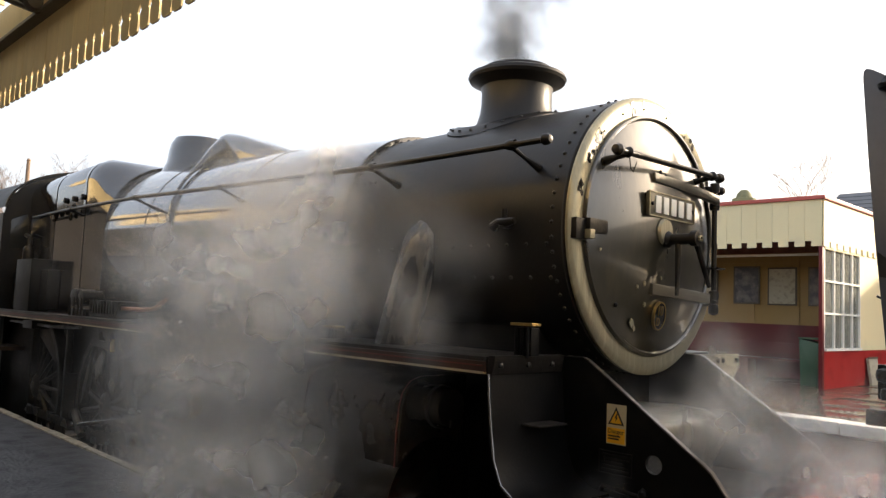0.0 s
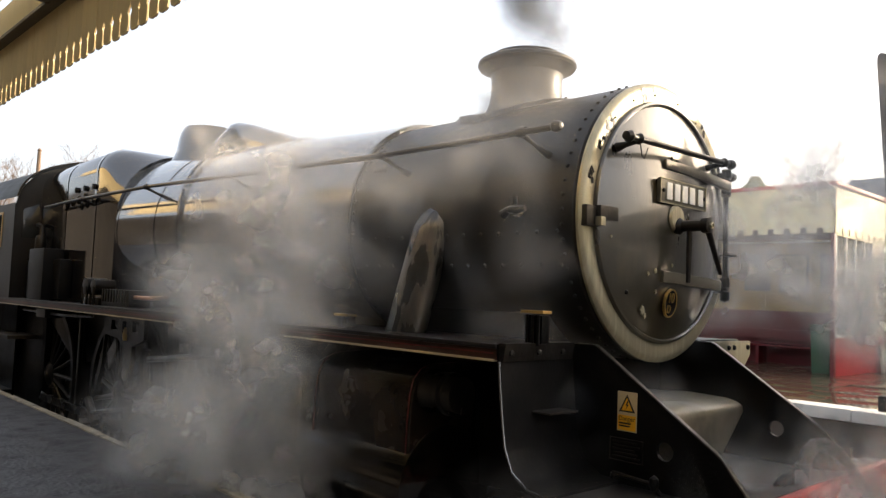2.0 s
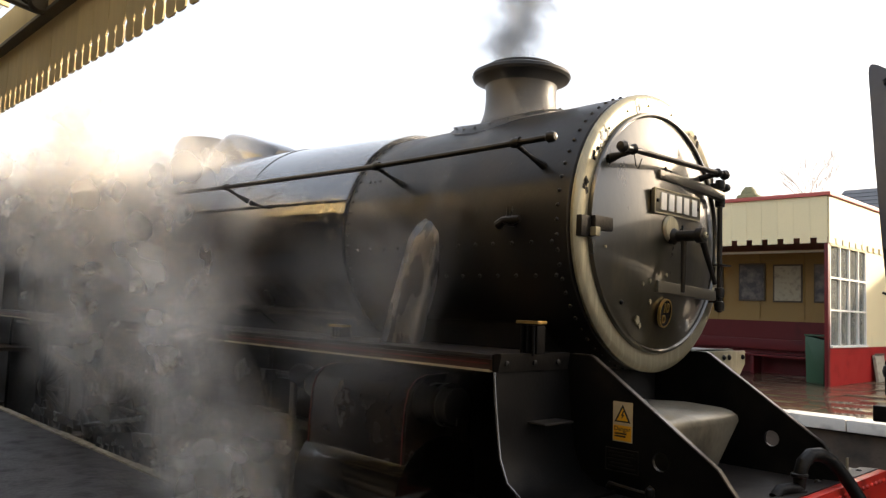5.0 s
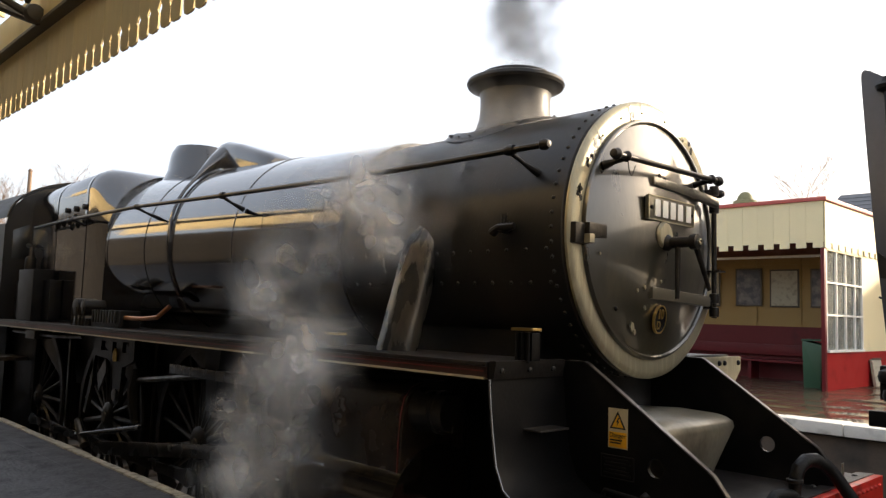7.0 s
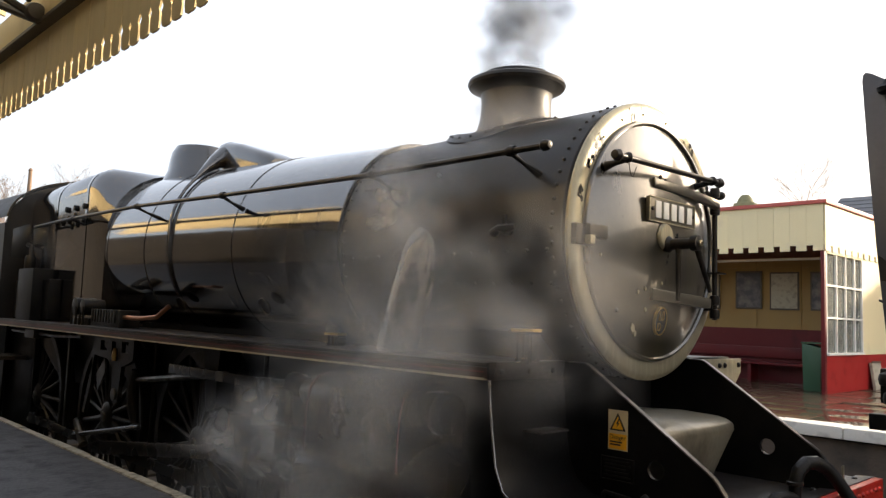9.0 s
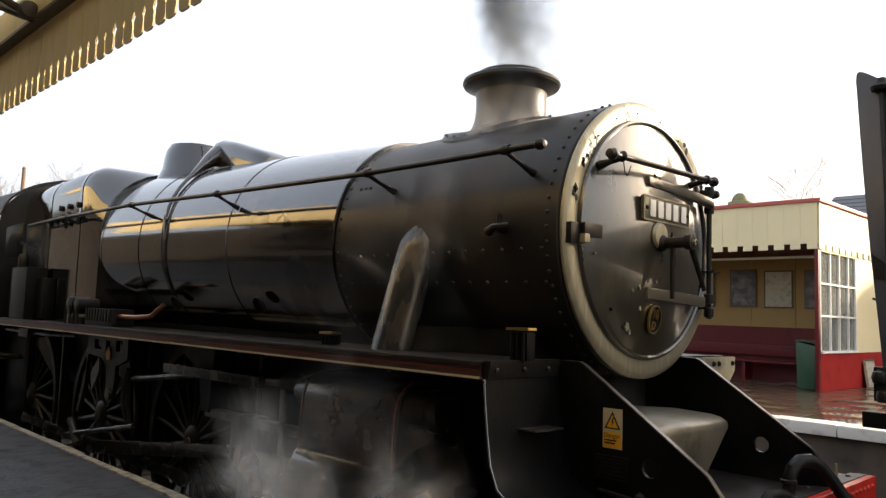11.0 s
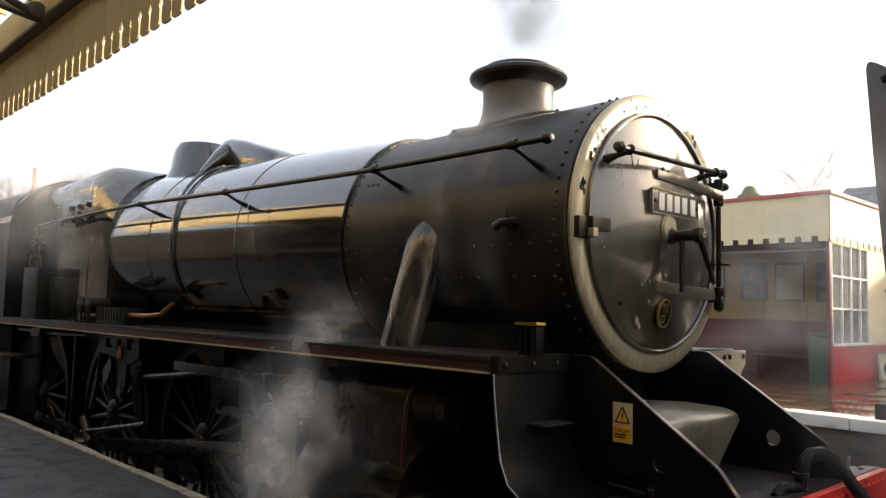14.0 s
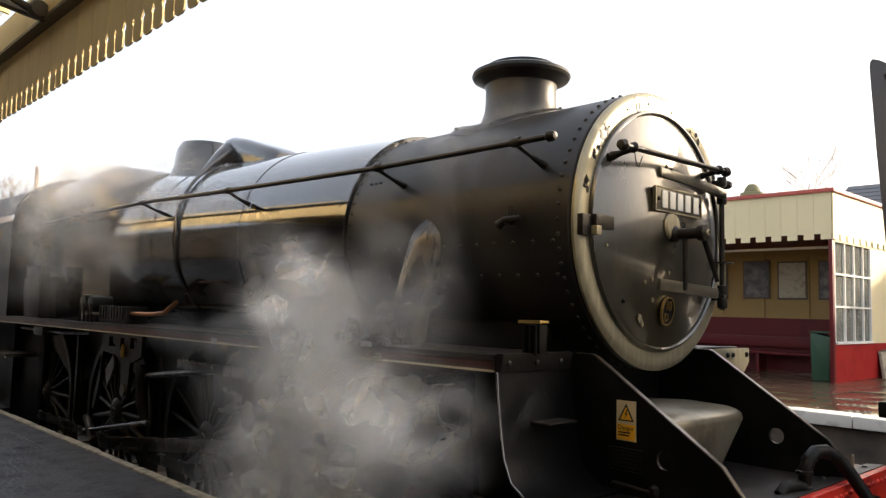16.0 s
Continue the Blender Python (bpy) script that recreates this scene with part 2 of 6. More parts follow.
def lathe(profile, at=(0, 0, 0), axis="x", segs=48, bm=None, close=False):
    """Turns (radius, along) points round an axis through at."""
    b = bmesh.new()
    rings = []
    for r, a in profile:
        ring = []
        for i in range(segs if r > 1e-5 else 1):
            u = 2 * math.pi * i / segs
            c, s = r * math.cos(u), r * math.sin(u)
            ring.append(b.verts.new({"x": (at[0] + a, at[1] + c, at[2] + s), "y": (at[0] + c, at[1] + a, at[2] + s), "z": (at[0] + c, at[1] + s, at[2] + a)}[axis]))
        rings.append(ring)
    pairs = list(zip(rings, rings[1:])) + ([(rings[-1], rings[0])] if close else [])
    for p, q in pairs:
        for i in range(segs):
            j = (i + 1) % segs
            if len(p) == 1 and len(q) > 1:
                b.faces.new((p[0], q[i], q[j]))
            elif len(q) == 1 and len(p) > 1:
                b.faces.new((p[i], p[j], q[0]))
            elif len(p) > 1:
                b.faces.new((p[i], p[j], q[j], q[i]))
    return join(bm, b)


def rod(p, q, r, segs=12, bm=None):
    """A closed round bar from p to q."""
    p, q = Vector(p), Vector(q)
    b = bmesh.new()
    m = Matrix.Translation((p + q) / 2) @ (q - p).to_track_quat("Z", "Y").to_matrix().to_4x4()
    bmesh.ops.create_cone(b, cap_ends=True, segments=segs, radius1=r, radius2=r, depth=(q - p).length, matrix=m)
    return join(bm, b)


def tube(pts, r, segs=10, bm=None):
    """A round bar along a line of points; r may be a list."""
    b = bmesh.new()
    pts = [Vector(p) for p in pts]
    rs = r if isinstance(r, (list, tuple)) else [r] * len(pts)
    rings, side = [], None
    for i, p in enumerate(pts):
        d = (pts[min(i + 1, len(pts) - 1)] - pts[max(i - 1, 0)]).normalized()
        if side is None:
            side = d.orthogonal().normalized()
        side = (side - d * side.dot(d)).normalized()
        up = d.cross(side)
        rings.append([b.verts.new(p + (side * math.cos(2 * math.pi * k / segs) + up * math.sin(2 * math.pi * k / segs)) * rs[i]) for k in range(segs)])
    for a, c in zip(rings, rings[1:]):
        for k in range(segs):
            b.faces.new((a[k], a[(k + 1) % segs], c[(k + 1) % segs], c[k]))
    b.faces.new(rings[0][::-1]), b.faces.new(rings[-1])
    return join(bm, b)


def prism(poly, plane, a, c, holes=(), bev=0.0, bm=None):
    """A flat shape with holes, given thickness: plane xz runs along y, yz along x, xy along z."""
    b = bmesh.new()
    put = {"xz": lambda u, v: (u, a, v), "yz": lambda u, v: (a, u, v), "xy": lambda u, v: (u, v, a)}[plane]
    way = {"xz": (0, c - a, 0), "yz": (c - a, 0, 0), "xy": (0, 0, c - a)}[plane]
    edges = []
    for loop in (poly, *holes):
        vs = [b.verts.new(put(*p)) for p in loop]
        edges += [b.edges.new((vs[i], vs[(i + 1) % len(vs)])) for i in range(len(vs))]
    if holes:
        bmesh.ops.triangle_fill(b, use_beauty=True, edges=edges)
    else:
        b.faces.new(b.verts[:])
    got = bmesh.ops.extrude_face_region(b, geom=b.faces[:])
    bmesh.ops.translate(b, vec=way, verts=[v for v in got["geom"] if isinstance(v, bmesh.types.BMVert)])
    bmesh.ops.recalc_face_normals(b, faces=b.faces)
    if bev:
        bmesh.ops.bevel(b, geom=[e for e in b.edges if e.calc_face_angle(0) > 0.6], offset=bev, segments=2, profile=0.6, affect="EDGES")
    return join(bm, b)


def circle(x, y, r, n=20):
    return [(x + r * math.cos(2 * math.pi * i / n), y + r * math.sin(2 * math.pi * i / n)) for i in range(n)]


def rivet(p, way, r=0.011, bm=None):
    """A low domed rivet head, standing on p."""
    b = bmesh.new()
    m = Matrix.Translation(p) @ Vector(way).to_track_quat("Z", "Y").to_matrix().to_4x4()
    rings = [(r, -0.002), (r * 0.85, r * 0.45), (r * 0.45, r * 0.72)]
    vs = [[b.verts.new(m @ Vector((q * math.cos(k * math.pi / 3.5), q * math.sin(k * math.pi / 3.5), h))) for k in range(7)] for q, h in rings]
    for u, v in zip(vs, vs[1:]):
        for k in range(7):
            b.faces.new((u[k], u[(k + 1) % 7], v[(k + 1) % 7], v[k]))
    b.faces.new(vs[-1])
    return join(bm, b)


def rivets(name, spots, parent, material="satin", r=0.011):
    """Many rivet heads as one part; spots: (place, outward way)."""
    vs, fs = [], []
    for p, way in spots:
        m = Matrix.Translation(p) @ Vector(way).to_track_quat("Z", "Y").to_matrix().to_4x4()
        o = len(vs)
        for q, h in ((r, -0.002), (r * 0.85, r * 0.5), (r * 0.45, r * 0.8)):
            vs += [m @ Vector((q * math.cos(k * math.pi / 4), q * math.sin(k * math.pi / 4), h)) for k in range(8)]
        for a in (0, 8):
            fs += [(o + a + k, o + a + (k + 1) % 8, o + a + 8 + (k + 1) % 8, o + a + 8 + k) for k in range(8)]
        fs.append(tuple(o + 16 + k for k in range(8)))
    me = bpy.data.meshes.new(name)
    me.from_pydata(vs, [], fs)
    me.materials.append(M[material])
    me.polygons.foreach_set("use_smooth", [True] * len(fs))
    ob = new(name, me)
    ob.parent = parent
    return tagged(ob, kind="stuff")


def lettering(name, text, size, m, material, parent, depth=0.003):
    """Raised letters in the built-in font, at the pose m."""
    cu = bpy.data.curves.new(name, "FONT")
    cu.body, cu.size, cu.extrude, cu.align_x, cu.align_y = text, size, depth, "CENTER", "CENTER"
    tmp = new("tmp_text", cu)
    me = bpy.data.meshes.new_from_object(tmp.evaluated_get(bpy.context.evaluated_depsgraph_get()))
    bpy.data.objects.remove(tmp)
    me.transform(m)
    me.materials.clear()
    me.materials.append(M[material])
    ob = new(name, me)
    ob.parent = parent
    return ob


# ---- ground, tracks and platforms ----
PLAT = 0.805
def structure(name, bm, material, label, category):
    return tagged(part(name, bm, material), label, category, kind="structure")


structure("ground", box(-900, 900, -900, 900, -0.6, -0.16), "ballast", "dark oily ballast ground between the platforms", "ground")


def track(y):
    t = thing("railway_track", "worn steel rails on tarred timber sleepers", "track", 0, y, 0, kind="structure")
    for s in (-1, 1):
        prof = [(-0.07, -0.145), (0.07, -0.145), (0.07, -0.13), (0.012, -0.11), (0.012, -0.045), (0.035, -0.03), (0.035, 0), (-0.035, 0), (-0.035, -0.03), (-0.012, -0.045), (-0.012, -0.11), (-0.07, -0.13)]
        part("rail", prism([(u + s * 0.753, v) for u, v in prof], "yz", -40, 30), "rail", t)
    for i in range(60):
        part("sleeper", box(-22 + i * 0.7, -21.76 + i * 0.7, -1.3, 1.3, -0.22, -0.125, 0.01), "timber", t)


track(0)
track(3.6)

pf = structure("platform", box(-45, 30, -16, -1.9, -0.16, PLAT), "asphalt", "damp dark asphalt station platform", "platform")
for i in range(50):
    x = -34 + i * 0.92
    part("edge_stripe", box(x + 0.006, x + 0.914, -1.655 + random.uniform(-0.012, 0.012), -1.568 + random.uniform(-0.016, 0.004), PLAT - 0.03, PLAT + 0.012 + random.uniform(0, 0.003), 0.008), "coping", pf)
part("platform_face", box(-45, 30, -1.86, -1.70, -0.16, PLAT - 0.15), "brick", pf)
part("coping_slab", box(-45, 30, -1.9005, -1.582, PLAT - 0.145, PLAT + 0.001), "asphalt", pf)

FAR = 7.27
fp = structure("platform_far", box(-70, 40, FAR + 0.45, 60, -0.16, PLAT - 0.03), "flag", "wet brown flagstone platform with a white edge", "platform")
part("platform_face", box(-70, 40, FAR + 0.12, FAR + 0.44, -0.16, PLAT - 0.2), "brick", fp)
for i in range(46):
    x = -26 + i * 0.95
    part("coping_stone", box(x + 0.005, x + 0.945, FAR, FAR + 0.45, PLAT - 0.165, PLAT + random.uniform(-0.004, 0.006), 0.025), "whiteline", fp)
flag_meshes = []
for k in range(4):
    flag_meshes.append(part("flagstone", box(0.006, 1.194, 0.006, 0.894, -0.06, 0, 0.008), "flag", fp))
    flag_meshes[-1].matrix_basis = pose(-14 + k * 1.2, FAR + 0.46, PLAT)
for j in range(10):
    for i in range(18):
        if j == 0 and i < 4:
            continue
        o = new("flagstone", flag_meshes[(i + j) % 4].data)
        o.parent = fp
        o.matrix_basis = pose(-14 + i * 1.2 + (j % 2) * 0.6, FAR + 0.46 + j * 0.9, PLAT + random.uniform(-0.004, 0.004), random.uniform(-0.25, 0.25), random.uniform(-0.25, 0.25), 0)

# ---- the locomotive: x runs forward, rail top is z = 0 ----
ZC, R = 2.637, 0.845
loco = thing("steam_locomotive", "black steam locomotive with pale smokebox ring, standing at the platform", "locomotive")


def boiler():
    sb = part("smokebox", lathe([(0, -2.03), (R - 0.02, -2.03), (R - 0.004, -2.02), (R - 0.004, -0.03), (R - 0.03, -0.012), (0, -0.012)], (0, 0, ZC), segs=96), "satin", loco, "matt sooty black riveted smokebox drum")
    spots = []
    for x in (-0.095, -1.985):
        for k in range(64):
            u = 2 * math.pi * k / 64
            w = (0, math.cos(u), math.sin(u))
            spots.append(((x, w[1] * R * 0.996, ZC + w[2] * R * 0.996), w))
    for u in (188, 201):
        for k in range(13):
            w = (0, math.cos(radians(u)), math.sin(radians(u)))
            spots.append(((-0.13 - k * 0.145, w[1] * R * 0.996, ZC + w[2] * R * 0.996), w))
    for k in range(5):
        w = (0, math.cos(radians(153)), math.sin(radians(153)))
        if k < 3:
            spots.append(((-1.86 + k * 0.055, w[1] * R * 0.996, ZC + w[2] * R * 0.996), w))
    rivets("rivet_heads", spots, sb, "satin", 0.0125)
    # pale ring round the door, with its rounded outer edge
    ring = part("smokebox_front_ring", lathe([(0.70, 0.0), (0.735, 0.012), (0.81, 0.014), (0.834, 0.006), (0.848, -0.008), (0.848, -0.024), (0.80, -0.04), (0.70, -0.03)], (0.014, 0.012, ZC), segs=112, close=True), "ring", loco, "worn pale metal ring with chipped paint and streaks")
    rnd = random.Random(4)
    for u0, n, spread in ((148, 9, 5), (140, 7, 3), (165, 5, 3), (112, 3, 4), (55, 2, 2), (30, 2, 2), (105, 2, 5)):
        for k in range(n):
            u, rr = radians(u0 + rnd.uniform(-spread, spread)), rnd.uniform(0.755, 0.81)
            s = rnd.uniform(0.009, 0.024)
            pts = [(0.012 + rr * math.cos(u) + s * rnd.uniform(0.5, 1.2) * math.cos(v), ZC + rr * math.sin(u) + s * rnd.uniform(0.5, 1.6) * math.sin(v)) for v in [i * math.pi / 3.5 for i in range(7)]]
            part("paint_chip", prism(pts, "yz", 0.0282, 0.0298), "black", ring)
    spots = [((0.027, 0.012 + 0.775 * math.cos(radians(u)), ZC + 0.775 * math.sin(radians(u))), (1, 0, 0)) for u in (20, 35, 62, 80, 100, 118, 135, 152)]
    rivets("rivet_heads", spots, ring, "ring", 0.01)
    # boiler cladding in sheets, tapering up towards the firebox
    xs = [-2.03, -3.545, -4.70, -6.30]
    def rad(x):
        return 0.852 + 0.078 * ((-2.03 - x) / 4.27) ** 0.8

    def barrel(profile):
        """A turned sheet whose middle climbs towards the firebox."""
        b = lathe(profile, (0, 0, ZC), segs=112)
        for v in b.verts:
            v.co.z += 0.018 + 0.115 * max(0.0, (-2.03 - v.co.x) / 4.27) ** 0.8
        return b
    for a, b in zip(xs, xs[1:]):
        mids = [a + (b - a) * k / 6 for k in range(1, 6)]
        part("boiler_sheet", barrel([(rad(a) - 0.03, a), (rad(a), a - 0.003), *[(rad(x), x) for x in mids], (rad(b), b + 0.003), (rad(b) - 0.03, b)]), "gloss", loco, "glossy black boiler cladding sheet")
    for x, w in ((-2.06, 0.025), (-3.545, 0.010), (-4.72, 0.022), (-5.3, 0.010), (-6.27, 0.02)):
        part("boiler_band", barrel([(rad(x) - 0.01, x - w), (rad(x) + 0.006, x - w + 0.003), (rad(x) + 0.006, x + w - 0.003), (rad(x) - 0.01, x + w)]), "gloss", loco, "thin boiler band")

    # flat-topped firebox with round shoulders, flared into the boiler
    def section(x, half, top, sh, low):
        pts = [(half, low), (half, ZC + 0.1)]
        for i in range(9):
            u = i * math.pi / 16
            pts.append((half - sh + sh * math.cos(u), top - sh + sh * math.sin(u)))
        pts += [(-y, z) for y, z in pts[::-1]]
        return [(x, y, z) for y, z in pts]
    b = bmesh.new()
    rows = [section(-6.30, 0.935, 3.69, 0.80, 1.95), section(-6.44, 0.95, 3.70, 0.66, 1.95), section(-6.60, 0.96, 3.725, 0.46, 1.95), section(-6.72, 0.965, 3.745, 0.36, 1.95), section(-6.80, 0.97, 3.76, 0.32, 1.95), section(-8.95, 0.97, 3.70, 0.32, 1.95)]
    vs = [[b.verts.new(p) for p in r] for r in rows]
    for p, q in zip(vs, vs[1:]):
        for i in range(len(p) - 1):
            b.faces.new((p[i], p[i + 1], q[i + 1], q[i]))
    b.faces.new(vs[0]), b.faces.new(vs[-1][::-1])
    part("firebox", b, "gloss", loco, "glossy black flat-topped firebox casing", 50)
    for x in (-6.86, -7.9):
        b = bmesh.new()
        r0, r1 = section(x - 0.03, 0.977, 3.767 - (-6.80 - x) * 0.028, 0.32, 1.95), section(x + 0.03, 0.977, 3.767 - (-6.80 - x) * 0.028, 0.32, 1.95)
        va, vb = [b.verts.new(p) for p in r0], [b.verts.new(p) for p in r1]
        for i in range(len(va) - 1):
            b.faces.new((va[i], va[i + 1], vb[i + 1], vb[i]))
        part("firebox_band", b, "gloss", loco)
    for i, x in enumerate((-6.9, -7.2, -7.5)):
        part("washout_plug", lathe([(0.035, -1.0), (0.035, -0.955), (0.02, -0.95)], (x, 0, 3.28), "y", 12, rod((x, -0.9, 3.28), (x, -1.0, 3.28), 0.018)), "greased", loco)


def chimney():
    c = part("chimney", lathe([(0.43, -0.31), (0.40, -0.28), (0.335, -0.20), (0.285, -0.13), (0.262, -0.06), (0.255, 0.02), (0.255, 0.10), (0.262, 0.135), (0.30, 0.165), (0.347, 0.185), (0.358, 0.205), (0.352, 0.228), (0.315, 0.246), (0.262, 0.258), (0.252, 0.285), (0.225, 0.292), (0.21, 0.26), (0.21, -0.3)], (-1.10, 0, 3.615), "z", 64), "satin", loco, "black flared chimney with a wide rolled lip")
    # seat that hugs the drum
    b = bmesh.new()
    rows = []
    for r, lift in ((0.50, 0.004), (0.47, 0.02), (0.42, 0.03)):
        ring = []
        for i in range(48):
            u = 2 * math.pi * i / 48
            x, y = -1.10 + r * math.cos(u), r * math.sin(u)
            ring.append(b.verts.new((x, y, ZC + math.sqrt((R + lift) ** 2 - y * y))))
        rows.append(ring)
    for p, q in zip(rows, rows[1:]):
        for i in range(48):
            b.faces.new((p[i], p[(i + 1) % 48], q[(i + 1) % 48], q[i]))
    part("chimney_seat", b, "satin", loco)
    rivets("rivet_heads", [((-1.10 + 0.47 * math.cos(u), 0.47 * math.sin(u), ZC + math.sqrt((R + 0.02) ** 2 - (0.47 * math.sin(u)) ** 2)), (0, 0, 1)) for u in [k * math.pi / 12 for k in range(24)]], c, "satin", 0.012)


def dome_and_feed():
    zt = 3.50
    part("dome", lathe([(0.50, -0.22), (0.46, -0.10), (0.41, 0.01), (0.37, 0.10), (0.35, 0.24), (0.335, 0.32), (0.29, 0.40), (0.18, 0.43), (0, 0.44)], (-6.02, 0, zt + 0.115), "z", 48), "gloss", loco, "low rounded black steam dome")
    # hood of the top feed, highest at its back, running out on the boiler
    b = bmesh.new()
    rows = []
    for x, half, top in ((-5.20, 0.20, 3.90), (-5.16, 0.23, 3.945), (-5.02, 0.235, 3.945), (-4.75, 0.23, 3.88), (-4.45, 0.215, 3.785), (-4.22, 0.20, 3.705), (-4.16, 0.18, 3.66)):
        ring = [(half, 3.40), (half, top - 0.16)]
        ring += [(half - 0.10 + 0.10 * math.cos(radians(u)), top - 0.10 + 0.10 * math.sin(radians(u))) for u in (15, 40, 65, 90)]
        ring += [(-y, z) for y, z in ring[::-1]]
        rows.append([b.verts.new((x, y, z)) for y, z in ring])
    for p, q in zip(rows, rows[1:]):
        for i in range(len(p)):
            j = (i + 1) % len(p)
            b.faces.new((p[i], p[j], q[j], q[i]))
    b.faces.new(rows[0]), b.faces.new(rows[-1][::-1])
    part("top_feed_casing", b, "gloss", loco, "sloping black top feed hood", 45)
    for s in (-1, 1):
        pts = [(-5.05, s * 0.08, 3.83), (-5.05, s * 0.22, 3.77), (-5.01, s * 0.35, 3.67), (-4.95, s * 0.46, 3.585), (-4.89, s * 0.56, 3.50)]
        rs = [0.11, 0.105, 0.075, 0.045, 0.028]
        for u in range(46, -42, -8):
            pts.append((-4.86 + min(1, (46 - u) / 40) * 0.14, s * 0.924 * math.cos(radians(u)), 2.754 + 0.924 * math.sin(radians(u))))
            rs.append(0.017)
        part("feed_pipe", tube(pts, rs, 14), "gloss", loco, "black feed pipe swept down the boiler side", 60)
    part("whistle", rod((-8.2, -0.2, 3.58), (-8.2, -0.2, 3.82), 0.03), "brass", loco)


def handrails():
    pts = [(-0.03, -1.0, 3.057), (-0.8, -1.0, 3.057), (-1.6, -1.0, 3.06), (-3.4, -1.045, 3.088), (-5.1, -1.08, 3.125), (-7.2, -1.10, 3.12), (-8.3, -1.10, 3.10)]
    for s in (1, -1):
        rail = part("handrail", tube([(x, y * s, z) for x, y, z in pts], 0.019), "greased", loco, "long thin boiler handrail")
        part("rail_end_knob", lathe([(0, 0.03), (0.02, 0.025), (0.031, 0.005), (0.031, -0.02), (0.022, -0.03), (0, -0.03)], (-0.02, -1.0 * s, 3.057), "x", 16), "greased", rail)
        for x in (-0.266, -1.48, -3.441, -5.138, -6.9):
            y, z = np.interp(-x, [-p[0] for p in pts], [p[1] for p in pts]), np.interp(-x, [-p[0] for p in pts], [p[2] for p in pts])
            rr = 0.93 if x < -3 else R
            zz = z - 0.10
            yy = -math.sqrt(max(0.01, rr ** 2 - (zz - ZC) ** 2))
            b = lathe([(0.027, -0.03), (0.033, 0), (0.027, 0.03)], (x, y * s, z), "x", 14)
            tube([(x, y * s, z - 0.01), (x + 0.012, (y * 0.55 + yy * 0.45) * s, z - 0.055), (x + 0.02, (yy + 0.01) * s, zz)], [0.016, 0.012, 0.024], 10, b)
            part("rail_bracket", b, "greased", rail)


